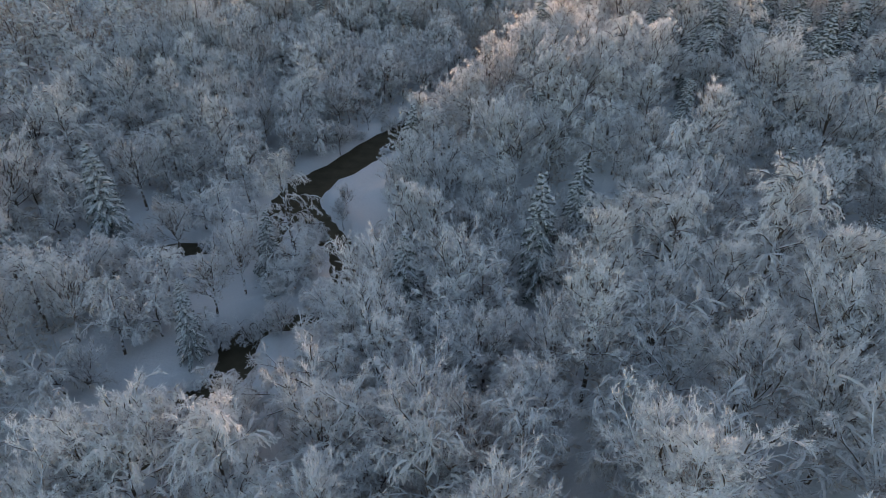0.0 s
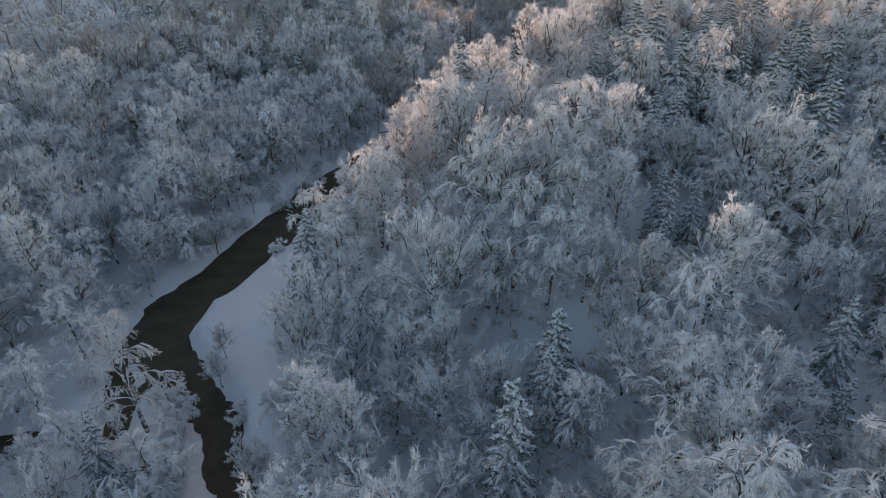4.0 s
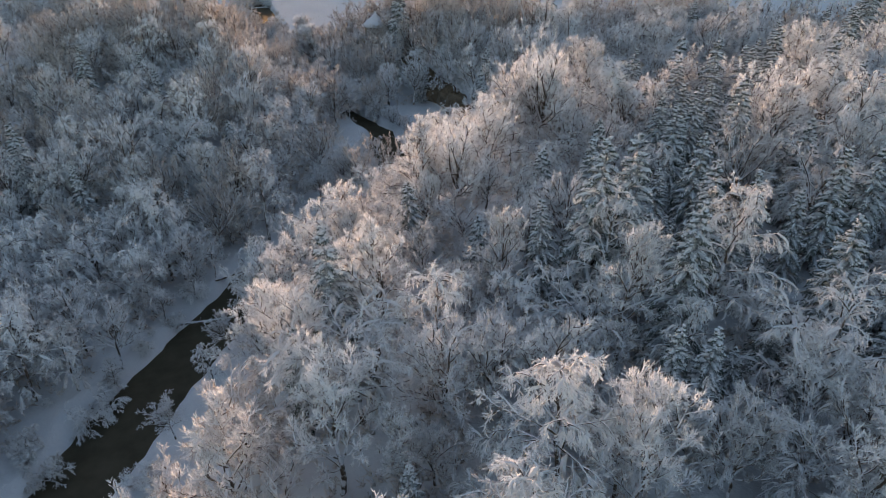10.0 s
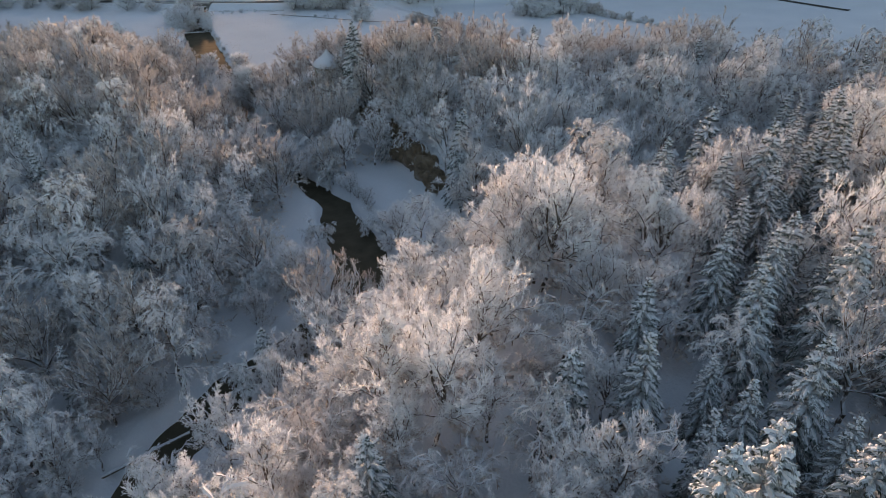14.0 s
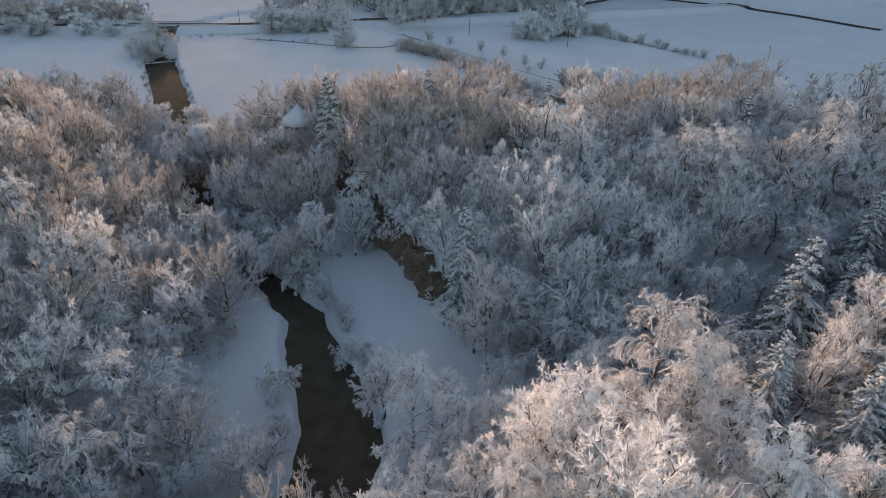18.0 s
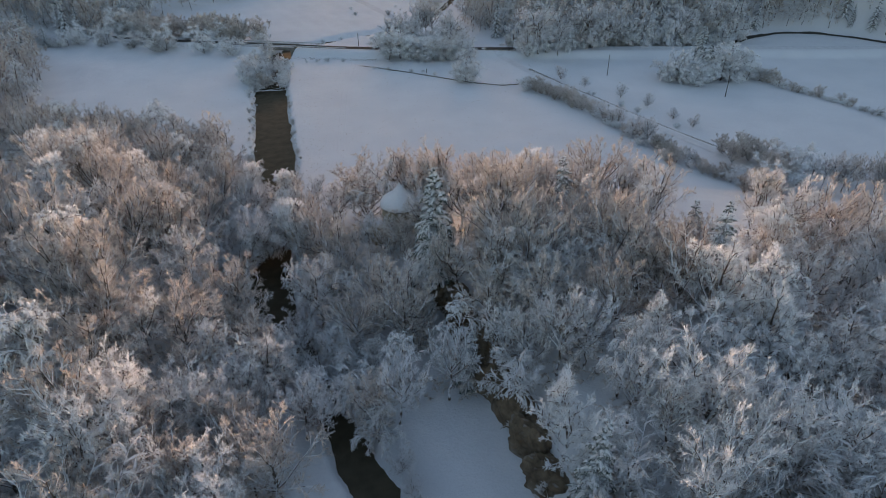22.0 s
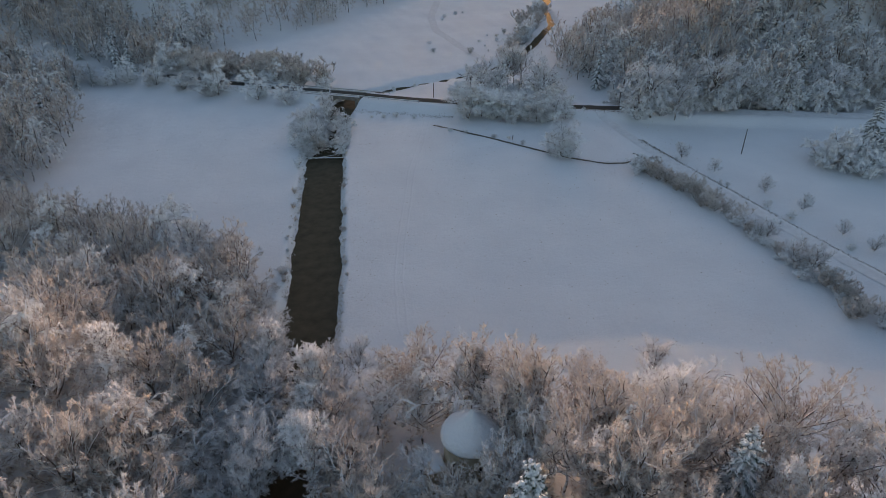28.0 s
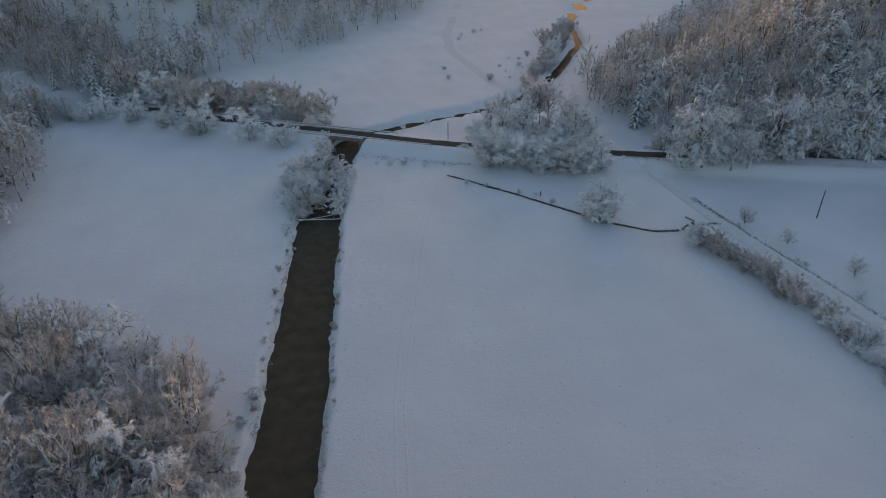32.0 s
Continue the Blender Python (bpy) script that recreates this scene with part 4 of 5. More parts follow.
for i in sorted(np.flatnonzero(stand), key=lambda k: away[k]):
    x, y, z = float(sx[i]), float(sy[i]), float(ground_z[i]) - 0.1
    b, c, e, g, h = (float(q) for q in dice[i, 1:])
    turn, size = g * 6.283, (0.72 + 0.40 * e) * (0.55 if shore[i] else 0.8 if x < 0 and 250 < y < 282 else 0.66 if tower_front[i] else 0.72 if mark_d[i] < 8.5 and y < 215 else 1.0)
    if b < spruce[i] and thick[i] > 0.4:
        kind = "spruce_tree"
    elif thick[i] < 0.4 or shore[i]:
        kind = "bird_cherry_tree" if c < 0.45 else "willow_tree" if c < 0.72 else "shrub" if c < 0.93 else "alder_tree"
    elif low[i] or flats[i]:
        kind = "bird_cherry_tree" if c < 0.35 else "willow_tree" if c < 0.6 else "alder_tree" if c < 0.85 else "birch_tree"
    else:
        kind = "birch_tree" if c < 0.20 else "alder_tree" if c < 0.38 else "ash_tree" if c < 0.57 else "aspen_tree" if c < 0.73 else "linden_tree" if c < 0.91 else "bird_cherry_tree"
    if (y > 262 or (y > 198 and x < 52 and g < 0.4)) and south[i] and kind in ("alder_tree", "ash_tree", "aspen_tree", "linden_tree", "birch_tree") and g < 0.62:
        kind = "oak_tree"
    n = int(c * 9973) % len(KINDS[kind])
    if near[i] and counts[kind] < LIMIT[kind]:
        counts[kind] += 1
        plant(kind, n, x, y, z, size, turn, (0.12 * (h - 0.5), 0.12 * (b - 0.5)))
    elif near[i] or h < ((0.85 if away[i] < 135 else 0.35) if y < 420 else 0.32) or 430 < y < 600:
        far = "far_spruce" if kind == "spruce_tree" else "far_broadleaf"
        k = (size if near[i] else 0.80 + 0.62 * e) * (0.72 if kind in ("bird_cherry_tree", "willow_tree") else 0.3 if kind == "shrub" else 1.0)
        which = 3 + int(c * 9973) % 2 if far == "far_broadleaf" and y > 430 and g < 0.55 else int(c * 9973) % len(KINDS[far])
        far_spots.append((far, which, x, y, z, k, turn))
    for k in range(2 if near[i] and thick[i] > 0.7 else 0):
        ux, uy = x + 2.7 * math.cos(turn + 2.1 * k), y + 2.7 * math.sin(turn + 2.1 * k)
        low_spots.append(("undergrowth", int(e * 997 + k) % 4, ux, uy, float(height(ux, uy)) - 0.1, 0.6 + 0.8 * ((g + 0.37 * k) % 1.0), turn))
# low growth at the feet of the spruces that stand out
for i in np.flatnonzero(round_marks):
    x, y, e = float(sx[i]), float(sy[i]), float(dice[i, 3])
    plant("bird_cherry_tree", i % 4, x, y, float(ground_z[i]) - 0.1, 0.4 + 0.25 * e, e * 6.28)
    for k in range(2):
        low_spots.append(("undergrowth", (i + k) % 4, x + 2.0 - 4.0 * k, y + 1.5, float(height(x + 2.0 - 4.0 * k, y + 1.5)) - 0.1, 0.9, e * 6.28))
low_spots = [s for s in low_spots if s[4] > 0.9]
joined_wood("distant_woods", KINDS, far_spots, "snow-laden mixed woods covering the farther valley slopes")
joined_wood("undergrowth", KINDS, low_spots, "frosted undergrowth between the trees of the wood", "undergrowth")


# ---- road, bridge, lane ----
def part(name, geo_mesh, parent, label="", kind=""):
    ob = new(name, geo_mesh)
    ob.parent = parent
    return tagged(ob, label, kind=kind)


def box_geo(size, at=(0, 0, 0), bevel=0.0, turn=0.0):
    bm = bmesh.new()
    bmesh.ops.create_cube(bm, size=1.0)
    bmesh.ops.scale(bm, vec=size, verts=bm.verts)
    if bevel:
        bmesh.ops.bevel(bm, geom=bm.edges[:], offset=bevel, segments=1, affect="EDGES")
    bmesh.ops.rotate(bm, cent=(0, 0, 0), matrix=Matrix.Rotation(turn, 3, "Z"), verts=bm.verts)
    bmesh.ops.translate(bm, vec=at, verts=bm.verts)
    return bm


def bm_mesh(name, bm, mat, smooth_it=False):
    me = bpy.data.meshes.new(name)
    bm.to_mesh(me)
    bm.free()
    me.materials.append(mat)
    if smooth_it:
        me.polygons.foreach_set("use_smooth", np.ones(len(me.polygons), bool))
    return me


def road_z(p):
    return np.maximum(height(p[:, 0], p[:, 1]), 4.4) + 0.10


edge_rng = np.random.default_rng(3)
def road_line(x0, x1):
    ys = lambda x: float(np.interp(x, [p[0] for p in ROAD], [p[1] for p in ROAD]))  # noqa: E731
    return [(x0, ys(x0))] + [p for p in ROAD if x0 < p[0] < x1] + [(x1, ys(x1))]


tagged(new("road", ribbon(road_line(-26, 164), 2.2, 2.2, road_z, "road", [ASPHALT], 2.0, 0.14, edge_rng)), "dark wet asphalt road cleared of snow", "road", "", "structure")
for x0, x1 in ((-130, -26), (164, 420)):
    tagged(new("snowy_road", ribbon(road_line(x0, x1), 2.4, 2.4, road_z, "snowy_road", [PACKED_SNOW], 2.0, 0.14, edge_rng)), "stretch of road under packed snow beside the woods", "road", "", "structure")


def on_road(u):
    """Place and heading at u metres along the road."""
    for a, b in zip(ROAD, ROAD[1:]):
        n = math.hypot(b[0] - a[0], b[1] - a[1])
        if u <= n:
            return a[0] + (b[0] - a[0]) * u / n, a[1] + (b[1] - a[1]) * u / n, math.atan2(b[1] - a[1], b[0] - a[0])
        u -= n


road_len = [math.hypot(b[0] - a[0], b[1] - a[1]) for a, b in zip(ROAD, ROAD[1:])]


def build_bridge():
    root = new("road_bridge")
    tagged(root, "low concrete road bridge over the river", "bridge")
    x, y, a = on_road(sum(road_len[:4]) + 17.5)
    root.matrix_basis = pose(x, y, 0, 0, 0, math.degrees(a))
    part("deck", bm_mesh("bridge_deck", box_geo((25, 7.4, 0.75), (0, 0, 4.08), 0.06), CONCRETE), root)
    for s in (-1, 1):
        part("kerb", bm_mesh("bridge_kerb", box_geo((25, 0.5, 0.32), (0, s * 3.4, 4.62), 0.04), SNOW), root, "snow-topped concrete kerb")
        part("beam", bm_mesh("bridge_beam", box_geo((24, 0.5, 0.8), (0, s * 2.9, 3.3), 0.04), CONCRETE), root)
        part("abutment", bm_mesh("bridge_abutment", box_geo((2.2, 7.2, 5.4), (s * 11.6, 0, 1.2), 0.08), CONCRETE), root)
    part("pier", bm_mesh("bridge_pier", box_geo((0.9, 5.6, 4.4), (0, 0, 1.0), 0.2), CONCRETE), root)


build_bridge()


def build_guard_rail(u0, u1, side):
    """A steel crash barrier: posts, beam, and a line of snow on top."""
    x0, y0, a0 = on_road(u0)
    root = tagged(new("guard_rail"), "galvanised steel crash barrier beside the road, capped with snow", "guard rail", "guard rails of the road")
    root.matrix_basis = pose(x0, y0, 0)
    n = int((u1 - u0) / 4)
    beam, cap = Geo(), Geo()
    pts = []
    for i in range(n + 1):
        x, y, a = on_road(u0 + (u1 - u0) * i / n)
        p = Vector((x - x0 - side * 3.45 * math.sin(a), y - y0 + side * 3.45 * math.cos(a), 0))
        pts.append(p)
        z = max(float(height(x0 + p.x, y0 + p.y)), 4.3)
        part("post", bm_mesh("rail_post", box_geo((0.12, 0.10, 0.95), (p.x, p.y, z + 0.35)), STEEL), root)
    up = [p + Vector((0, 0, 5.05)) for p in pts]
    beam.tube(up, [0.17] * len(up), 4)
    cap.tube([p + Vector((0, 0, 0.16)) for p in up], [0.15] * len(up), 5)
    part("beam", beam.mesh("rail_beam", [STEEL]), root)
    part("snow_cap", cap.mesh("rail_snow", [SNOW], True), root, "line of snow on the rail")


U = sum(road_len[:4])
build_guard_rail(U - 6, U + 54, -1)
build_guard_rail(U - 30, U + 40, 1)
build_guard_rail(U + 92, U + 112, -1)

FIELD_ROAD = [(258, 461), (275, 469), (292, 473), (309, 471), (322, 454), (336, 421), (344, 392), (350, 350)]
tagged(new("field_road", ribbon(FIELD_ROAD, 1.6, 1.6, lambda p: height(p[:, 0], p[:, 1]) + 0.15, "field_road", [ASPHALT], 2.5, 0.14, edge_rng)), "narrow dark road curving along the far edge of the field", "road", "", "structure")
# the snowed-up lane and the track over the field
tagged(new("lane", ribbon(LANE, 1.7, 1.7, lambda p: height(p[:, 0], p[:, 1]) + 0.07, "lane", [PACKED_SNOW], 1.5, 0.1, edge_rng)), "snow-covered farm lane between bushes", "lane", "", "structure")
tagged(new("far_lane", ribbon(FAR_LANE, 2.3, 2.3, lambda p: height(p[:, 0], p[:, 1]) + 0.12, "far_lane", [PACKED_SNOW], 3, 0.1, edge_rng)), "snow-covered lane across the far meadow", "lane", "", "structure")
TRACK = [(83, 478), (78, 452), (73, 430), (69.5, 405), (67, 388), (65.3, 372), (65, 354), (67, 342)]


def low_ridge(line, shift, name, wide, high):
    g = Geo()
    pts = []
    for a, b in zip(line, line[1:]):
        n = max(1, int(math.hypot(b[0] - a[0], b[1] - a[1]) / 1.2))
        pts += [(a[0] + (b[0] - a[0]) * i / n + shift, a[1] + (b[1] - a[1]) * i / n) for i in range(n)]
    v = [Vector((x + random.gauss(0, 0.05), y, float(height(x, y)) + 0.01)) for x, y in pts]
    g.tongue(v, [wide * random.uniform(0.6, 1.3) for _ in v], high)
    return g.mesh(name, [SNOW])


wheel_track = tagged(new("wheel_track"), "old wheel ruts half filled with snow across the field", "track", "", "structure")
for shift in (-0.9, 0.9):
    part("ridge", low_ridge(TRACK, shift, "rut_ridge", 0.7, 0.07), wheel_track)


# ---- the round tower among the trees ----
def lathe(profile, sides, mat, name, smooth_it=True):
    v, f = [], []
    for r, z in profile:
        v += [(r * math.cos(6.28319 * k / sides), r * math.sin(6.28319 * k / sides), z) for k in range(sides)]
    for i in range(len(profile) - 1):
        for k in range(sides):
            n = (k + 1) % sides
            f.append((i * sides + k, i * sides + n, (i + 1) * sides + n, (i + 1) * sides + k))
    return mesh_of(name, v, f, [mat], None, smooth_it)


def build_tower():
    x, y = 71.6, 310.5
    base = float(height(x, y))
    root = tagged(new("round_tower"), "round stone tower with a bell-shaped roof thick with snow", "tower")
    root.matrix_basis = pose(x, y, 0)
    part("wall", lathe([(3.85, base - 1.5), (3.75, base + 1), (3.6, 17.0), (3.1, 17.05), (3.1, 16.4)], 40, RENDERED_STONE, "tower_wall"), root)
    part("eave", lathe([(3.5, 16.85), (3.95, 16.9), (3.98, 17.1), (3.7, 17.2)], 40, POLE_WOOD, "tower_eave"), root, "dark wooden eave ring")
    part("snow_roof", lathe([(3.9, 17.0), (4.12, 17.1), (4.12, 17.4), (3.88, 17.95), (3.38, 18.45), (2.72, 18.95), (2.02, 19.45), (1.42, 19.95), (0.94, 20.45), (0.56, 20.95), (0.28, 21.4), (0.06, 21.85)], 40, SNOW, "tower_snow"), root, "smooth thick cap of snow")
    g = Geo()
    g.tube([Vector((0, 0, 21.5)), Vector((0, 0, 22.5))], [0.06, 0.05], 6)
    part("finial", g.mesh("tower_finial", [POLE_WOOD]), root)
    for a in (3.9, 4.9, 5.7):
        w = box_geo((0.5, 0.25, 1.1), (3.6, 0, 14.4), 0.03)
        bmesh.ops.rotate(w, cent=(0, 0, 0), matrix=Matrix.Rotation(a, 3, "Z"), verts=w.verts)
        part("slit_window", bm_mesh("tower_slit", w, POLE_WOOD), root, "narrow dark window slit")
    annex = tagged(new("ruined_wall"), "low ruined stone wall beside the tower under snow", "wall")
    annex.matrix_basis = pose(66.4, 309, base - 0.6, 0, 0, 12)
    part("masonry", bm_mesh("annex_stone", box_geo((2.2, 3.2, 4.2), (0, 0, 2.1), 0.12), RENDERED_STONE), annex)
    cap = box_geo((2.5, 3.5, 0.6), (0, 0, 4.45), 0.22)
    part("snow_cap", bm_mesh("annex_snow", cap, SNOW, True), annex, "rounded cap of snow")


build_tower()


# ---- rocks under the east slope ----
def rock_mesh(seed, size):
    bm = bmesh.new()
    bmesh.ops.create_icosphere(bm, subdivisions=4, radius=1.0)
    off = Vector((seed * 3.7, seed * 1.3, seed * 2.1))
    for v in bm.verts:
        p = v.co * 1.4 + off
        d = 1 + 0.34 * noise.noise(p) + 0.30 * abs(noise.noise(p * 2.3)) + 0.16 * noise.noise(p * 5) + 0.09 * noise.noise(p * 11)
        v.co = Vector((v.co.x * size[0], v.co.y * size[1], v.co.z * size[2])) * d
    return bm_mesh("rock", bm, ROCK)


for i, (x, y, sx_, sy_, sz_) in enumerate(((76.0, 291, 2.0, 3.4, 3.0), (77.5, 284, 2.6, 3.8, 4.0), (78.8, 276.5, 2.6, 4.2, 4.4), (79.2, 269, 2.8, 3.6, 4.0), (80.0, 262, 2.4, 3.6, 4.6), (80.2, 255.5, 2.2, 3.2, 3.8), (80.0, 249.5, 2.0, 2.8, 2.8), (40.5, 283, 2.4, 3.0, 2.6))):
    r = tagged(new("rock_outcrop", rock_mesh(i + 1, (sx_ * 1.1, sy_ * 1.25, sz_))), "brown sandstone outcrop at the foot of the slope, dusted with snow", "rock", "rocks by the meadow")
    r.matrix_basis = pose(x, y, float(height(x, y)) + 0.2, 0, 0, i * 9 - 20)


# ---- poles, culvert ----
def build_pole(x, y, high, arm):
    z = float(height(x, y))
    root = tagged(new("utility_pole"), "dark wooden utility pole standing in the snowy field", "pole", "utility poles")
    root.matrix_basis = pose(x, y, z)
    g = Geo()
    g.tube([Vector((0, 0, -0.5)), Vector((0, 0, high * 0.5)), Vector((0, 0, high))], [0.15, 0.13, 0.11], 8)
    part("shaft", g.mesh("pole_shaft", [POLE_WOOD]), root)
    if arm:
        part("crossarm", bm_mesh("pole_arm", box_geo((1.5, 0.1, 0.12), (0, 0, high - 0.4)), POLE_WOOD), root)
        for s in (-0.6, 0.0, 0.6):
            part("insulator", lathe([(0.05, high - 0.34), (0.07, high - 0.2), (0.03, high - 0.1)], 8, CONCRETE, "pole_insulator"), root)
    return root


build_pole(178.7, 429, 8.2, False)
build_pole(208, 393, 8.2, False)
build_pole(153, 470.5, 6.0, True)
build_pole(87, 494, 6.0, False)
build_pole(109, 451, 1.6, False)


def build_culvert(x, y, turn, wide):
    z = float(height(x, y))
    root = tagged(new("culvert"), "small concrete culvert head under the lane, edged with snow", "culvert")
    root.matrix_basis = pose(x, y, 1.0, 0, 0, turn)
    part("head_wall", bm_mesh("culvert_wall", box_geo((wide, 0.4, 1.5), (0, 0, 0.4), 0.04), CONCRETE), root)
    part("pipe", lathe([(0.5, -0.3), (0.5, 0.3), (0.4, 0.3), (0.4, -0.3)], 16, CONCRETE, "culvert_pipe"), root).matrix_basis = pose(0, -0.3, 0.1, 90, 0, 0)
    part("snow_cap", bm_mesh("culvert_snow", box_geo((wide + 0.1, 0.5, 0.2), (0, 0, 1.24), 0.08), SNOW, True), root, "strip of snow on the wall")


build_culvert(145.5, 432.5, -60, 3.4)
build_culvert(113.5, 538, 40, 4.0)


# ---- bushes and trees of the open ground ----
def bush_row(line, gap, spread, kinds, seed, size=(0.7, 1.3)):
    r = random.Random(seed)
    for a, b in zip(line, line[1:]):
        n = max(1, int(math.hypot(b[0] - a[0], b[1] - a[1]) / gap))
        for i in range(n):
            s = (i + r.random() * 0.8) / n
            x, y = a[0] + (b[0] - a[0]) * s + r.gauss(0, spread), a[1] + (b[1] - a[1]) * s + r.gauss(0, spread)
            kind = r.choice(kinds)
            plant(kind, r.randrange(len(KINDS[kind])), x, y, float(height(x, y)) - 0.1, r.uniform(*size), r.random() * 6.28)


# hedge along the lane
bush_row([(142, 422), (149.5, 404), (153.5, 386), (156.5, 366), (160, 348), (168, 322)], 1.0, 1.5, ["shrub", "shrub", "osier_bush"], 1, (0.3, 0.9))
bush_row([(140, 424), (146, 412), (150, 403), (152.5, 392)], 2.8, 1.4, ["willow_bush", "osier_bush"], 2, (0.5, 1.1))
bush_row([(154.5, 382), (157.5, 364), (161.5, 342), (167, 322)], 3.0, 1.2, ["osier_bush", "willow_bush", "osier_bush", "willow_tree"], 3, (0.4, 0.9))
bush_row([(155, 429), (162, 407), (168, 390), (175, 367)], 9.0, 0.5, ["shrub"], 4, (0.3, 0.7))
for n, (x, y, scale) in enumerate(((158, 428, 0.7), (170.2, 401, 0.62), (174.8, 390, 0.6), (176.6, 376.5, 0.55), (178.8, 368, 0.6), (163.5, 417, 0.5))):
    plant("willow_tree", n % 4, x, y, float(height(x, y)) - 0.1, scale, n * 1.9, (0, 0), "small bare willow lightly frosted beside the lane")
# wood edge beside the road at the foot of the hills
bush_row([(152, 463), (175, 464), (215, 463), (262, 464)], 3.0, 2.0, ["willow_bush", "bird_cherry_tree", "linden_tree"], 25, (0.9, 1.6))
bush_row([(156, 476), (175, 471), (200, 469), (250, 468)], 2.6, 2.4, ["willow_bush", "linden_tree", "willow_bush"], 27, (0.9, 1.7))
bush_row([(-40, 536), (-62, 541), (-110, 552)], 3.0, 1.5, ["willow_bush", "bird_cherry_tree"], 26, (0.8, 1.1))
# willows round the road bend
bush_row([(96, 476), (108, 472), (120, 468), (131, 466)], 2.0, 2.0, ["willow_bush"], 5, (1.2, 2.1))
bush_row([(97, 494), (110, 493), (122, 490), (134, 486)], 1.9, 2.0, ["willow_bush", "willow_bush", "linden_tree"], 6, (0.8, 1.25))
bush_row([(99, 501), (110, 504), (122, 503), (132, 497)], 2.2, 2.6, ["willow_bush", "alder_tree", "willow_bush"], 7, (0.75, 1.3))
# bushes along the road west of the bridge
bush_row([(-40, 536), (-20, 528), (0, 516), (16, 508), (34, 499)], 9.0, 0.8, ["willow_bush"], 8, (1.4, 2.0))
bush_row([(-30, 553), (-8, 541), (14, 531), (30, 525), (42, 520)], 2.0, 3.0, ["osier_bush", "osier_bush", "willow_bush"], 9, (1.3, 2.2))
bush_row([(-10, 553), (12, 545), (32, 536)], 2.2, 3.2, ["osier_bush"], 10, (1.2, 2.0))
# by the ditch and in the field
bush_row([(88, 464), (106, 452), (118, 441)], 7, 0.5, ["shrub"], 11, (0.3, 0.6))
for x, y, n, s in ((121.5, 435.2, 1, 1.6), (123.8, 434.8, 3, 1.2), (118.6, 437.2, 0, 0.7), (120.6, 436.6, 2, 1.3)):
    plant("willow_bush", n, x, y, float(height(x, y)) - 0.1, s, x)
plant("linden_tree", 1, 122, 435.8, float(height(122, 435.8)) - 0.1, 0.8, 1.0, (0.0, 0.06), "frosted linden with drooping snowy branches beside the ditch")
bush_row([(62, 482), (72, 479), (80, 476)], 3.2, 0.9, ["shrub"], 12, (0.35, 0.6))
bush_row([(72, 512), (84, 517)], 6, 1.5, ["shrub", "willow_bush"], 13, (0.5, 0.7))
# copse in the east field
bush_row([(196, 419), (206, 413), (216, 411), (230, 410)], 1.7, 2.8, ["willow_bush", "willow_bush", "bird_cherry_tree"], 15, (1.2, 1.9))
plant("spruce_tree", 1, 210, 415, float(height(210, 415)) - 0.1, 1.35, 1.0)
plant("spruce_tree", 3, 213, 413, float(height(213, 413)) - 0.1, 1.2, 2.0)
bush_row([(234, 406), (237, 393), (242, 378), (247, 361)], 1.6, 0.8, ["shrub", "osier_bush", "shrub"], 16, (0.45, 0.9))
bush_row([(233, 407), (236, 403)], 1.6, 1.0, ["osier_bush", "willow_bush"], 41, (0.9, 1.2))
bush_row([(247, 361), (250, 343), (253, 330)], 3.2, 0.9, ["shrub", "osier_bush"], 42, (0.4, 1.0))
# bare trees and thicket where the lane meets the wood
bush_row([(181, 319), (197, 315), (214, 312)], 2.6, 1.6, ["oak_tree", "alder_tree"], 43, (0.5, 0.75))
bush_row([(163, 318), (173, 322), (184, 334), (176, 344)], 1.7, 2.2, ["osier_bush", "willow_bush", "osier_bush"], 44, (0.8, 1.5))
bush_row([(190, 330), (205, 322), (225, 312), (245, 300)], 5, 2.5, ["shrub", "willow_bush"], 17, (0.6, 0.9))
# along the far stream
bush_row([(126, 553), (138, 571), (146, 592), (162, 628)], 4, 1.6, ["osier_bush", "willow_bush"], 18, (0.6, 1.5))
bush_row([(106, 640), (114, 655), (128, 668)], 8, 2, ["shrub"], 19, (0.4, 0.7))
bush_row([(96, 560), (98, 600)], 16, 2, ["shrub"], 20, (0.5, 0.8))
bush_row([(131, 563), (141, 580), (153, 604)], 2.6, 1.0, ["osier_bush", "willow_bush", "osier_bush"], 25, (0.9, 1.4))
bush_row([(112, 566), (124, 584), (136, 606)], 4.5, 4.0, ["shrub", "osier_bush"], 26, (0.3, 0.6))
bush_row([(150, 622), (166, 640), (172, 664)], 3.5, 1.5, ["osier_bush", "willow_bush"], 27, (0.9, 1.5))
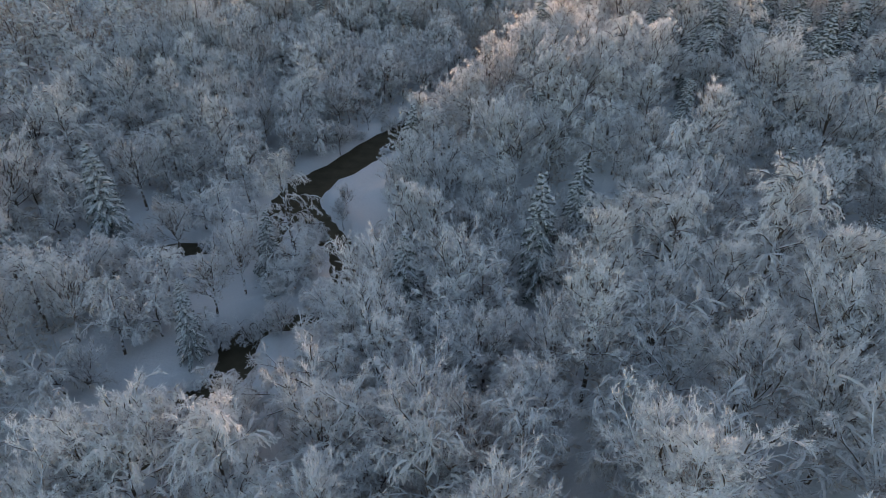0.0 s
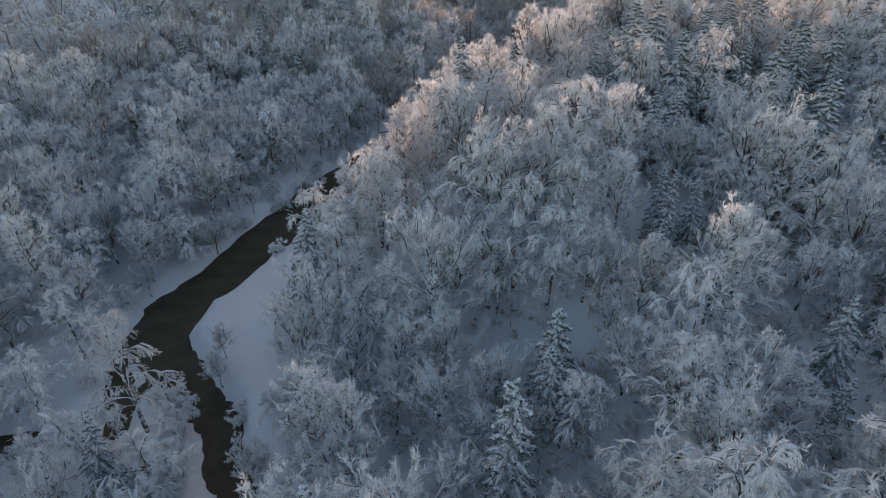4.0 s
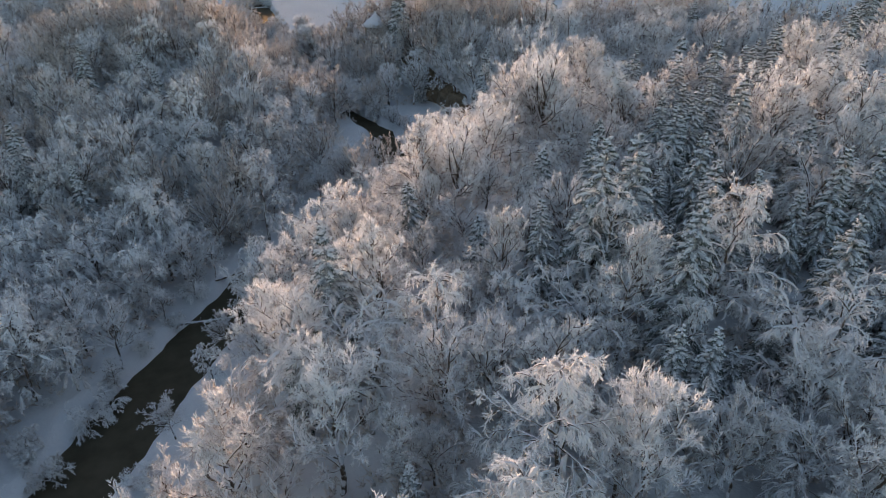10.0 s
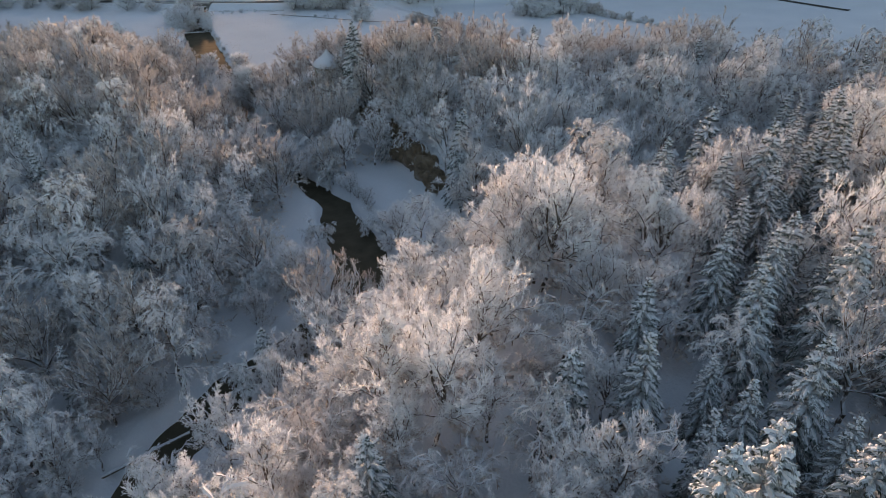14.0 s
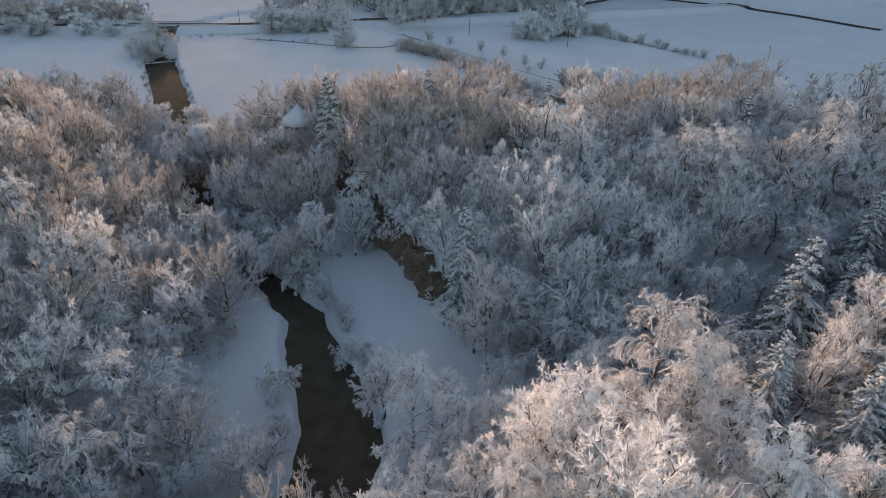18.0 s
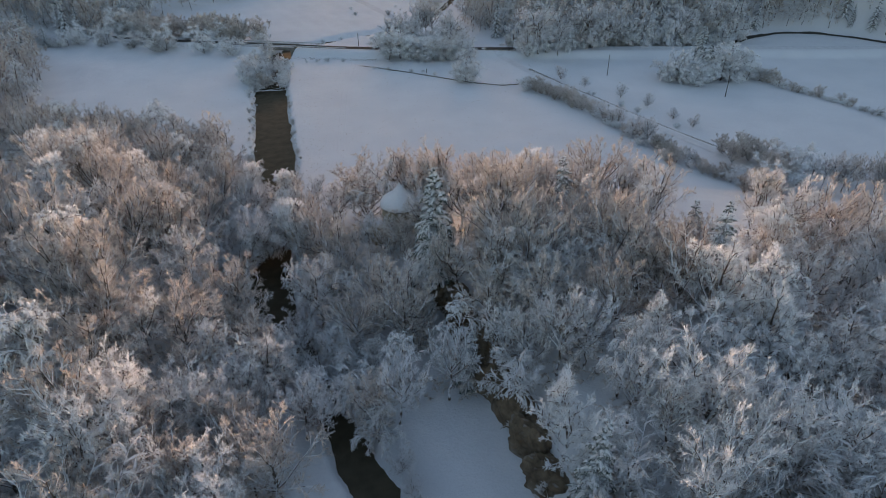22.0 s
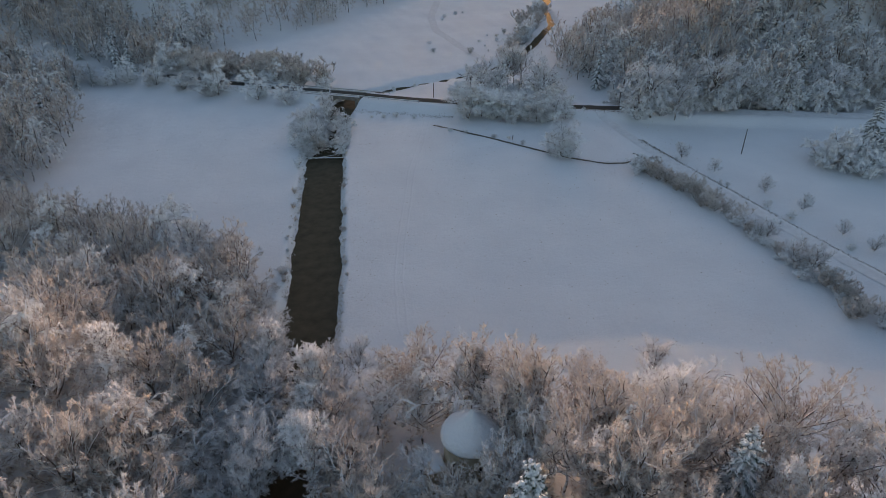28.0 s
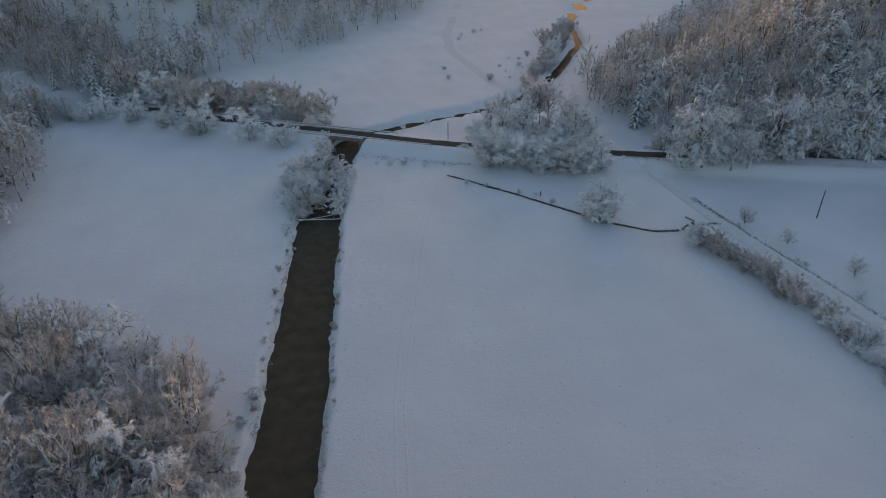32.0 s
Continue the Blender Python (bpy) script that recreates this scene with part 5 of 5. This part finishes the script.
# trees that lean over the straight river
for n, (x, y, s, lean, turn, kind) in enumerate(((39.8, 463, 1.35, 0.42, 0.3, "willow_bush"), (40.2, 455, 0.8, 0.48, 0.0, "linden_tree"), (40.0, 450, 1.0, 0.42, 0.2, "willow_bush"), (39.6, 471, 1.4, 0.36, 0.1, "willow_bush"), (39.8, 467, 0.75, 0.5, 6.1, "alder_tree"),
                                                 (40.4, 458, 1.45, 0.55, 0.4, "willow_bush"), (39.6, 476, 1.2, 0.3, 0.0, "willow_bush"), (53.0, 474, 1.0, -0.3, 0.2, "willow_bush"), (37.4, 454, 0.9, 0.05, 5.5, "willow_bush"), (37.0, 463, 1.1, 0.0, 0.8, "willow_bush"),
                                                 (41.2, 460, 1.6, 0.85, 0.2, "willow_bush"), (41.0, 467, 1.7, 0.8, 0.5, "willow_bush"), (40.8, 453, 1.3, 0.85, 0.1, "osier_bush"), (40.8, 471, 1.6, 0.75, 0.3, "osier_bush"), (41.0, 474, 1.1, 0.6, 0.0, "linden_tree"), (36.8, 472, 1.0, 0.0, 1.0, "willow_bush"), (53.4, 467, 0.7, -0.3, 0.4, "willow_bush"), (41.6, 456, 0.6, 0.75, 0.2, "alder_tree"), (41.8, 463, 0.62, 0.8, 0.0, "alder_tree"), (41.5, 470, 0.6, 0.75, 0.3, "alder_tree"))):
    plant(kind, n % 4, x, y, max(0.1, float(height(x, y)) - 0.1), s, turn, (0.0, lean), "frosted waterside tree leaning out over the straight river")
# trees that hide the water below the tower
for line, seed in (([(50.5, 266), (49, 285), (48.8, 296)], 31), ([(46.5, 272), (41, 290), (39, 296)], 32)):
    bush_row(line, 3.0, 0.5, ["willow_tree", "bird_cherry_tree", "alder_tree"], seed, (0.55, 0.9))
bush_row([(61.2, 224), (61.6, 240), (61.4, 256), (58.5, 268)], 3.4, 0.6, ["shrub", "willow_tree", "bird_cherry_tree"], 34, (0.45, 0.8))
# low growth along the upper river
bush_row([(-34, 62), (-25.5, 73), (-20.5, 86), (-23, 98), (-31, 108)], 2.6, 2.2, ["willow_bush", "bird_cherry_tree", "shrub", "willow_tree"], 36, (0.4, 0.7))
bush_row([(-13, 70), (-11, 84), (-13, 98), (-21, 109)], 4.5, 1.4, ["willow_bush", "bird_cherry_tree", "alder_tree"], 37, (0.35, 0.6))
bush_row([(-37, 116), (-34, 126), (-27, 138), (-19.5, 151), (-13, 161), (-6.5, 171), (0, 180), (9, 195)], 2.4, 1.8, ["willow_bush", "bird_cherry_tree", "shrub", "alder_tree"], 35, (0.35, 0.65))
for n, (x, y, s, kind) in enumerate(((1.5, 155.5, 0.52, "alder_tree"), (6.8, 163.5, 0.52, "birch_tree"), (-2.4, 149.5, 0.6, "willow_bush"), (-6.5, 141, 0.7, "willow_bush"), (-4, 145, 0.5, "shrub"), (9.5, 171, 0.52, "alder_tree"), (-13, 136, 0.8, "shrub"), (12.5, 178, 0.50, "birch_tree"), (32, 214.5, 0.55, "alder_tree"), (38, 218.5, 0.55, "linden_tree"), (44, 205, 0.65, "alder_tree"), (46, 226, 0.7, "willow_tree"), (34, 196, 0.86, "alder_tree"), (39, 199.5, 0.90, "ash_tree"), (38, 192.5, 0.86, "ash_tree"), (47.5, 114, 0.7, "ash_tree"), (52.5, 112, 0.75, "linden_tree"), (54.5, 106.5, 0.8, "alder_tree"), (49, 107, 0.62, "birch_tree"), (49.5, 101, 0.6, "ash_tree"), (66.5, 303.5, 0.72, "oak_tree"), (70.5, 301.5, 0.6, "oak_tree"), (75.5, 303.5, 0.75, "alder_tree"), (78, 308.5, 0.85, "oak_tree"), (64.5, 309.5, 0.75, "alder_tree"), (76.5, 314, 0.9, "oak_tree"), (45, 198, 0.86, "linden_tree"))):
    plant(kind, n % 4, x, y, float(height(x, y)) - 0.1, s, n * 1.1, (0.1, -0.1))
lean_rng = random.Random(33)
for k in range(16):
    y = 313 + 2.2 * k + lean_rng.uniform(-0.6, 0.6)
    for x, lean in ((38.6 + 0.03 * k, 0.22), (50.2 + 0.09 * k, -0.14)):
        if lean < 0 and k > 10:
            continue
        kind = lean_rng.choice(("alder_tree", "linden_tree", "aspen_tree"))
        x += lean_rng.uniform(-0.5, 0.5)
        plant(kind, lean_rng.randrange(4), x, y, float(height(x, y)) - 0.1, lean_rng.uniform(0.75, 1.05), 0.0, (lean_rng.gauss(0, 0.05), lean * lean_rng.uniform(0.4, 1.3)))
bush_row([(39, 440), (39, 475)], 3, 0.6, ["shrub"], 21, (0.4, 0.8))
for n, (x, y, s, lean) in enumerate(((52.6, 449, 0.75, -0.55), (52.8, 454, 0.95, -0.6), (53.0, 459.5, 1.05, -0.6), (53.2, 464, 0.9, -0.65), (53.4, 470.5, 1.1, -0.55))):
    plant("willow_bush", n % 4, x, y, max(0.1, float(height(x, y)) - 0.1), s, 0.2 * n, (0.0, lean), "frosted waterside bush leaning out over the straight river")
bush_row([(52.8, 368), (53.0, 446)], 4.2, 0.5, ["shrub", "osier_bush"], 24, (0.10, 0.3))
bush_row([(39.6, 372), (39.6, 440)], 3.2, 0.7, ["shrub", "osier_bush"], 22, (0.12, 0.4))
bush_row([(38.5, 340), (39.5, 378)], 4.5, 0.8, ["shrub"], 23, (0.4, 0.8))
# single small trees at the wood's north edge
for n, (x, y, s) in enumerate(((56, 338, 0.8), (61, 334, 0.7), (64, 330, 0.8), (92, 326, 0.6), (103, 324, 0.7), (-2, 372, 0.9), (4, 376, 0.8), (12, 372, 0.9))):
    plant("alder_tree", n % 4, x, y, float(height(x, y)) - 0.1, s, n * 1.3)


# ---- fallen logs ----
def build_log(a, b, r, seed):
    rng2 = random.Random(seed)
    root = tagged(new("fallen_log"), "fallen tree trunk with broken branches under a line of snow", "log", "fallen logs by the river")
    p, q = Vector(a), Vector(b)
    root.matrix_basis = Matrix.Translation(p)
    g, s = Geo(), Geo()
    pts = [(q - p) * (i / 5) + Vector((rng2.gauss(0, 0.08), rng2.gauss(0, 0.08), rng2.gauss(0, 0.04))) for i in range(6)]
    g.tube(pts, [r * (1.1 - 0.11 * i) for i in range(6)], 7)
    part("trunk", g.mesh("log_trunk", [DEAD_WOOD]), root)
    for i in range(4):
        k = Geo()
        u = pts[1 + i]
        k.tube(bend(u, Vector((rng2.gauss(0, 1), rng2.gauss(0, 1), rng2.uniform(0.2, 0.9))), rng2.uniform(0.7, 1.8), 3, 0, rng2), [r * 0.35, r * 0.25, r * 0.15, 0.02], 4)
        part("branch_stub", k.mesh("log_branch", [DEAD_WOOD]), root)
    s.tube([u + Vector((0, 0, r * 0.75)) for u in pts], [r * 0.62 * (1.1 - 0.1 * i) for i in range(6)], 5)
    part("snow_cap", s.mesh("log_snow", [SNOW], True), root, "line of snow along the log")


build_log((39.2, 447, 1.0), (52.8, 446.2, 0.7), 0.22, 1)
build_log((39.8, 446, 0.9), (50.0, 448.5, 0.9), 0.14, 2)
build_log((8.5, 192, 1.6), (19.5, 196, 1.2), 0.26, 3)
build_log((2.0, 181.5, 1.2), (10.5, 181, 0.8), 0.2, 4)
build_log((29, 223.5, 2.2), (47, 224.5, 1.9), 0.2, 5)
build_log((32, 231, 2.2), (44, 227.5, 1.9), 0.15, 6)
build_log((67, 237.5, 2.5), (68.6, 237.0, 2.5), 0.14, 7)
build_log((-22, 84, 1.2), (-12, 80, 1.0), 0.2, 8)


# ---- frosted grass along the banks ----
def bank_grass():
    r = random.Random(77)
    g = Geo()
    for line, n in (([(40.2, 345), (40.2, 440)], 420), ([(52.2, 345), (52.2, 478)], 620), ([(40, 476), (38, 488)], 60)):
        for _ in range(n):
            s = r.random()
            x = line[0][0] + (line[1][0] - line[0][0]) * s + r.gauss(0, 0.45)
            y = line[0][1] + (line[1][1] - line[0][1]) * s
            z = float(height(x, y))
            if z < 0.1:
                continue
            for _ in range(3):
                g.blade(Vector((x, y, z - 0.05)), Vector((x + r.gauss(0, 0.3), y + r.gauss(0, 0.3), z + r.uniform(0.15, 0.5))), r.uniform(0.08, 0.2))
    for _ in range(900):
        s = r.random()
        i = r.randrange(len(DITCH) - 1)
        a, b = DITCH[i], DITCH[i + 1]
        x, y = a[0] + (b[0] - a[0]) * s + r.gauss(0, 0.5), a[1] + (b[1] - a[1]) * s + r.gauss(0, 0.5)
        z = float(height(x, y))
        g.blade(Vector((x, y, z - 0.05)), Vector((x + r.gauss(0, 0.25), y + r.gauss(0, 0.25), z + r.uniform(0.15, 0.45))), r.uniform(0.06, 0.16))
    # lone tussocks that stick out of the field's snow
    for k in range(1500):
        x, y = (r.uniform(53, 62), r.uniform(343, 425)) if k < 170 else (r.uniform(-20, 60), r.uniform(395, 480)) if k < 400 else (r.uniform(55, 165), r.uniform(338, 470))
        z = float(height(x, y))
        if z < 1.2:
            continue
        for _ in range(r.choice((1, 2, 4))):
            g.blade(Vector((x, y, z - 0.05)), Vector((x + r.gauss(0, 0.15), y + r.gauss(0, 0.15), z + r.uniform(0.1, 0.3))), r.uniform(0.06, 0.16))
    tagged(new("bank_grass", g.mesh("bank_grass", [DRY_GRASS])), "tufts of frosted dry grass along the water's edge", "grass", "", "stuff")


bank_grass()
tagged(new("ditch", ribbon(DITCH, 0.5, 0.45, lambda p: height(p[:, 0], p[:, 1]) + 0.05, "ditch", [MUD], 0.7, 0.10, edge_rng)), "narrow dark drainage ditch winding through the snow", "ditch", "", "structure")


def lane_grass():
    """Brown grass that sticks out of the snow along the lane and on the road banks."""
    r = random.Random(78)
    g = Geo()
    for line, n, spread in (([(150.5, 443), (154.5, 429), (161.7, 403), (171, 368), (178.5, 345)], 850, 0.5), ([(145, 430), (151, 428)], 120, 0.4), ([(55, 488), (78, 480), (92, 476)], 260, 0.8), ([(-20, 530), (30, 506)], 300, 0.8), ([(140, 470), (160, 463)], 240, 0.5)):
        for _ in range(n):
            i = r.randrange(len(line) - 1)
            s, a, b = r.random(), line[i], line[i + 1]
            x, y = a[0] + (b[0] - a[0]) * s + r.gauss(0, spread), a[1] + (b[1] - a[1]) * s + r.gauss(0, spread)
            z = float(height(x, y))
            for _ in range(2):
                g.blade(Vector((x, y, z - 0.05)), Vector((x + r.gauss(0, 0.2), y + r.gauss(0, 0.2), z + r.uniform(0.2, 0.6))), r.uniform(0.08, 0.2))
    tagged(new("verge_grass", g.mesh("verge_grass", [BROWN_GRASS])), "brown winter grass sticking out of the snow on the verges", "grass", "", "stuff")


lane_grass()
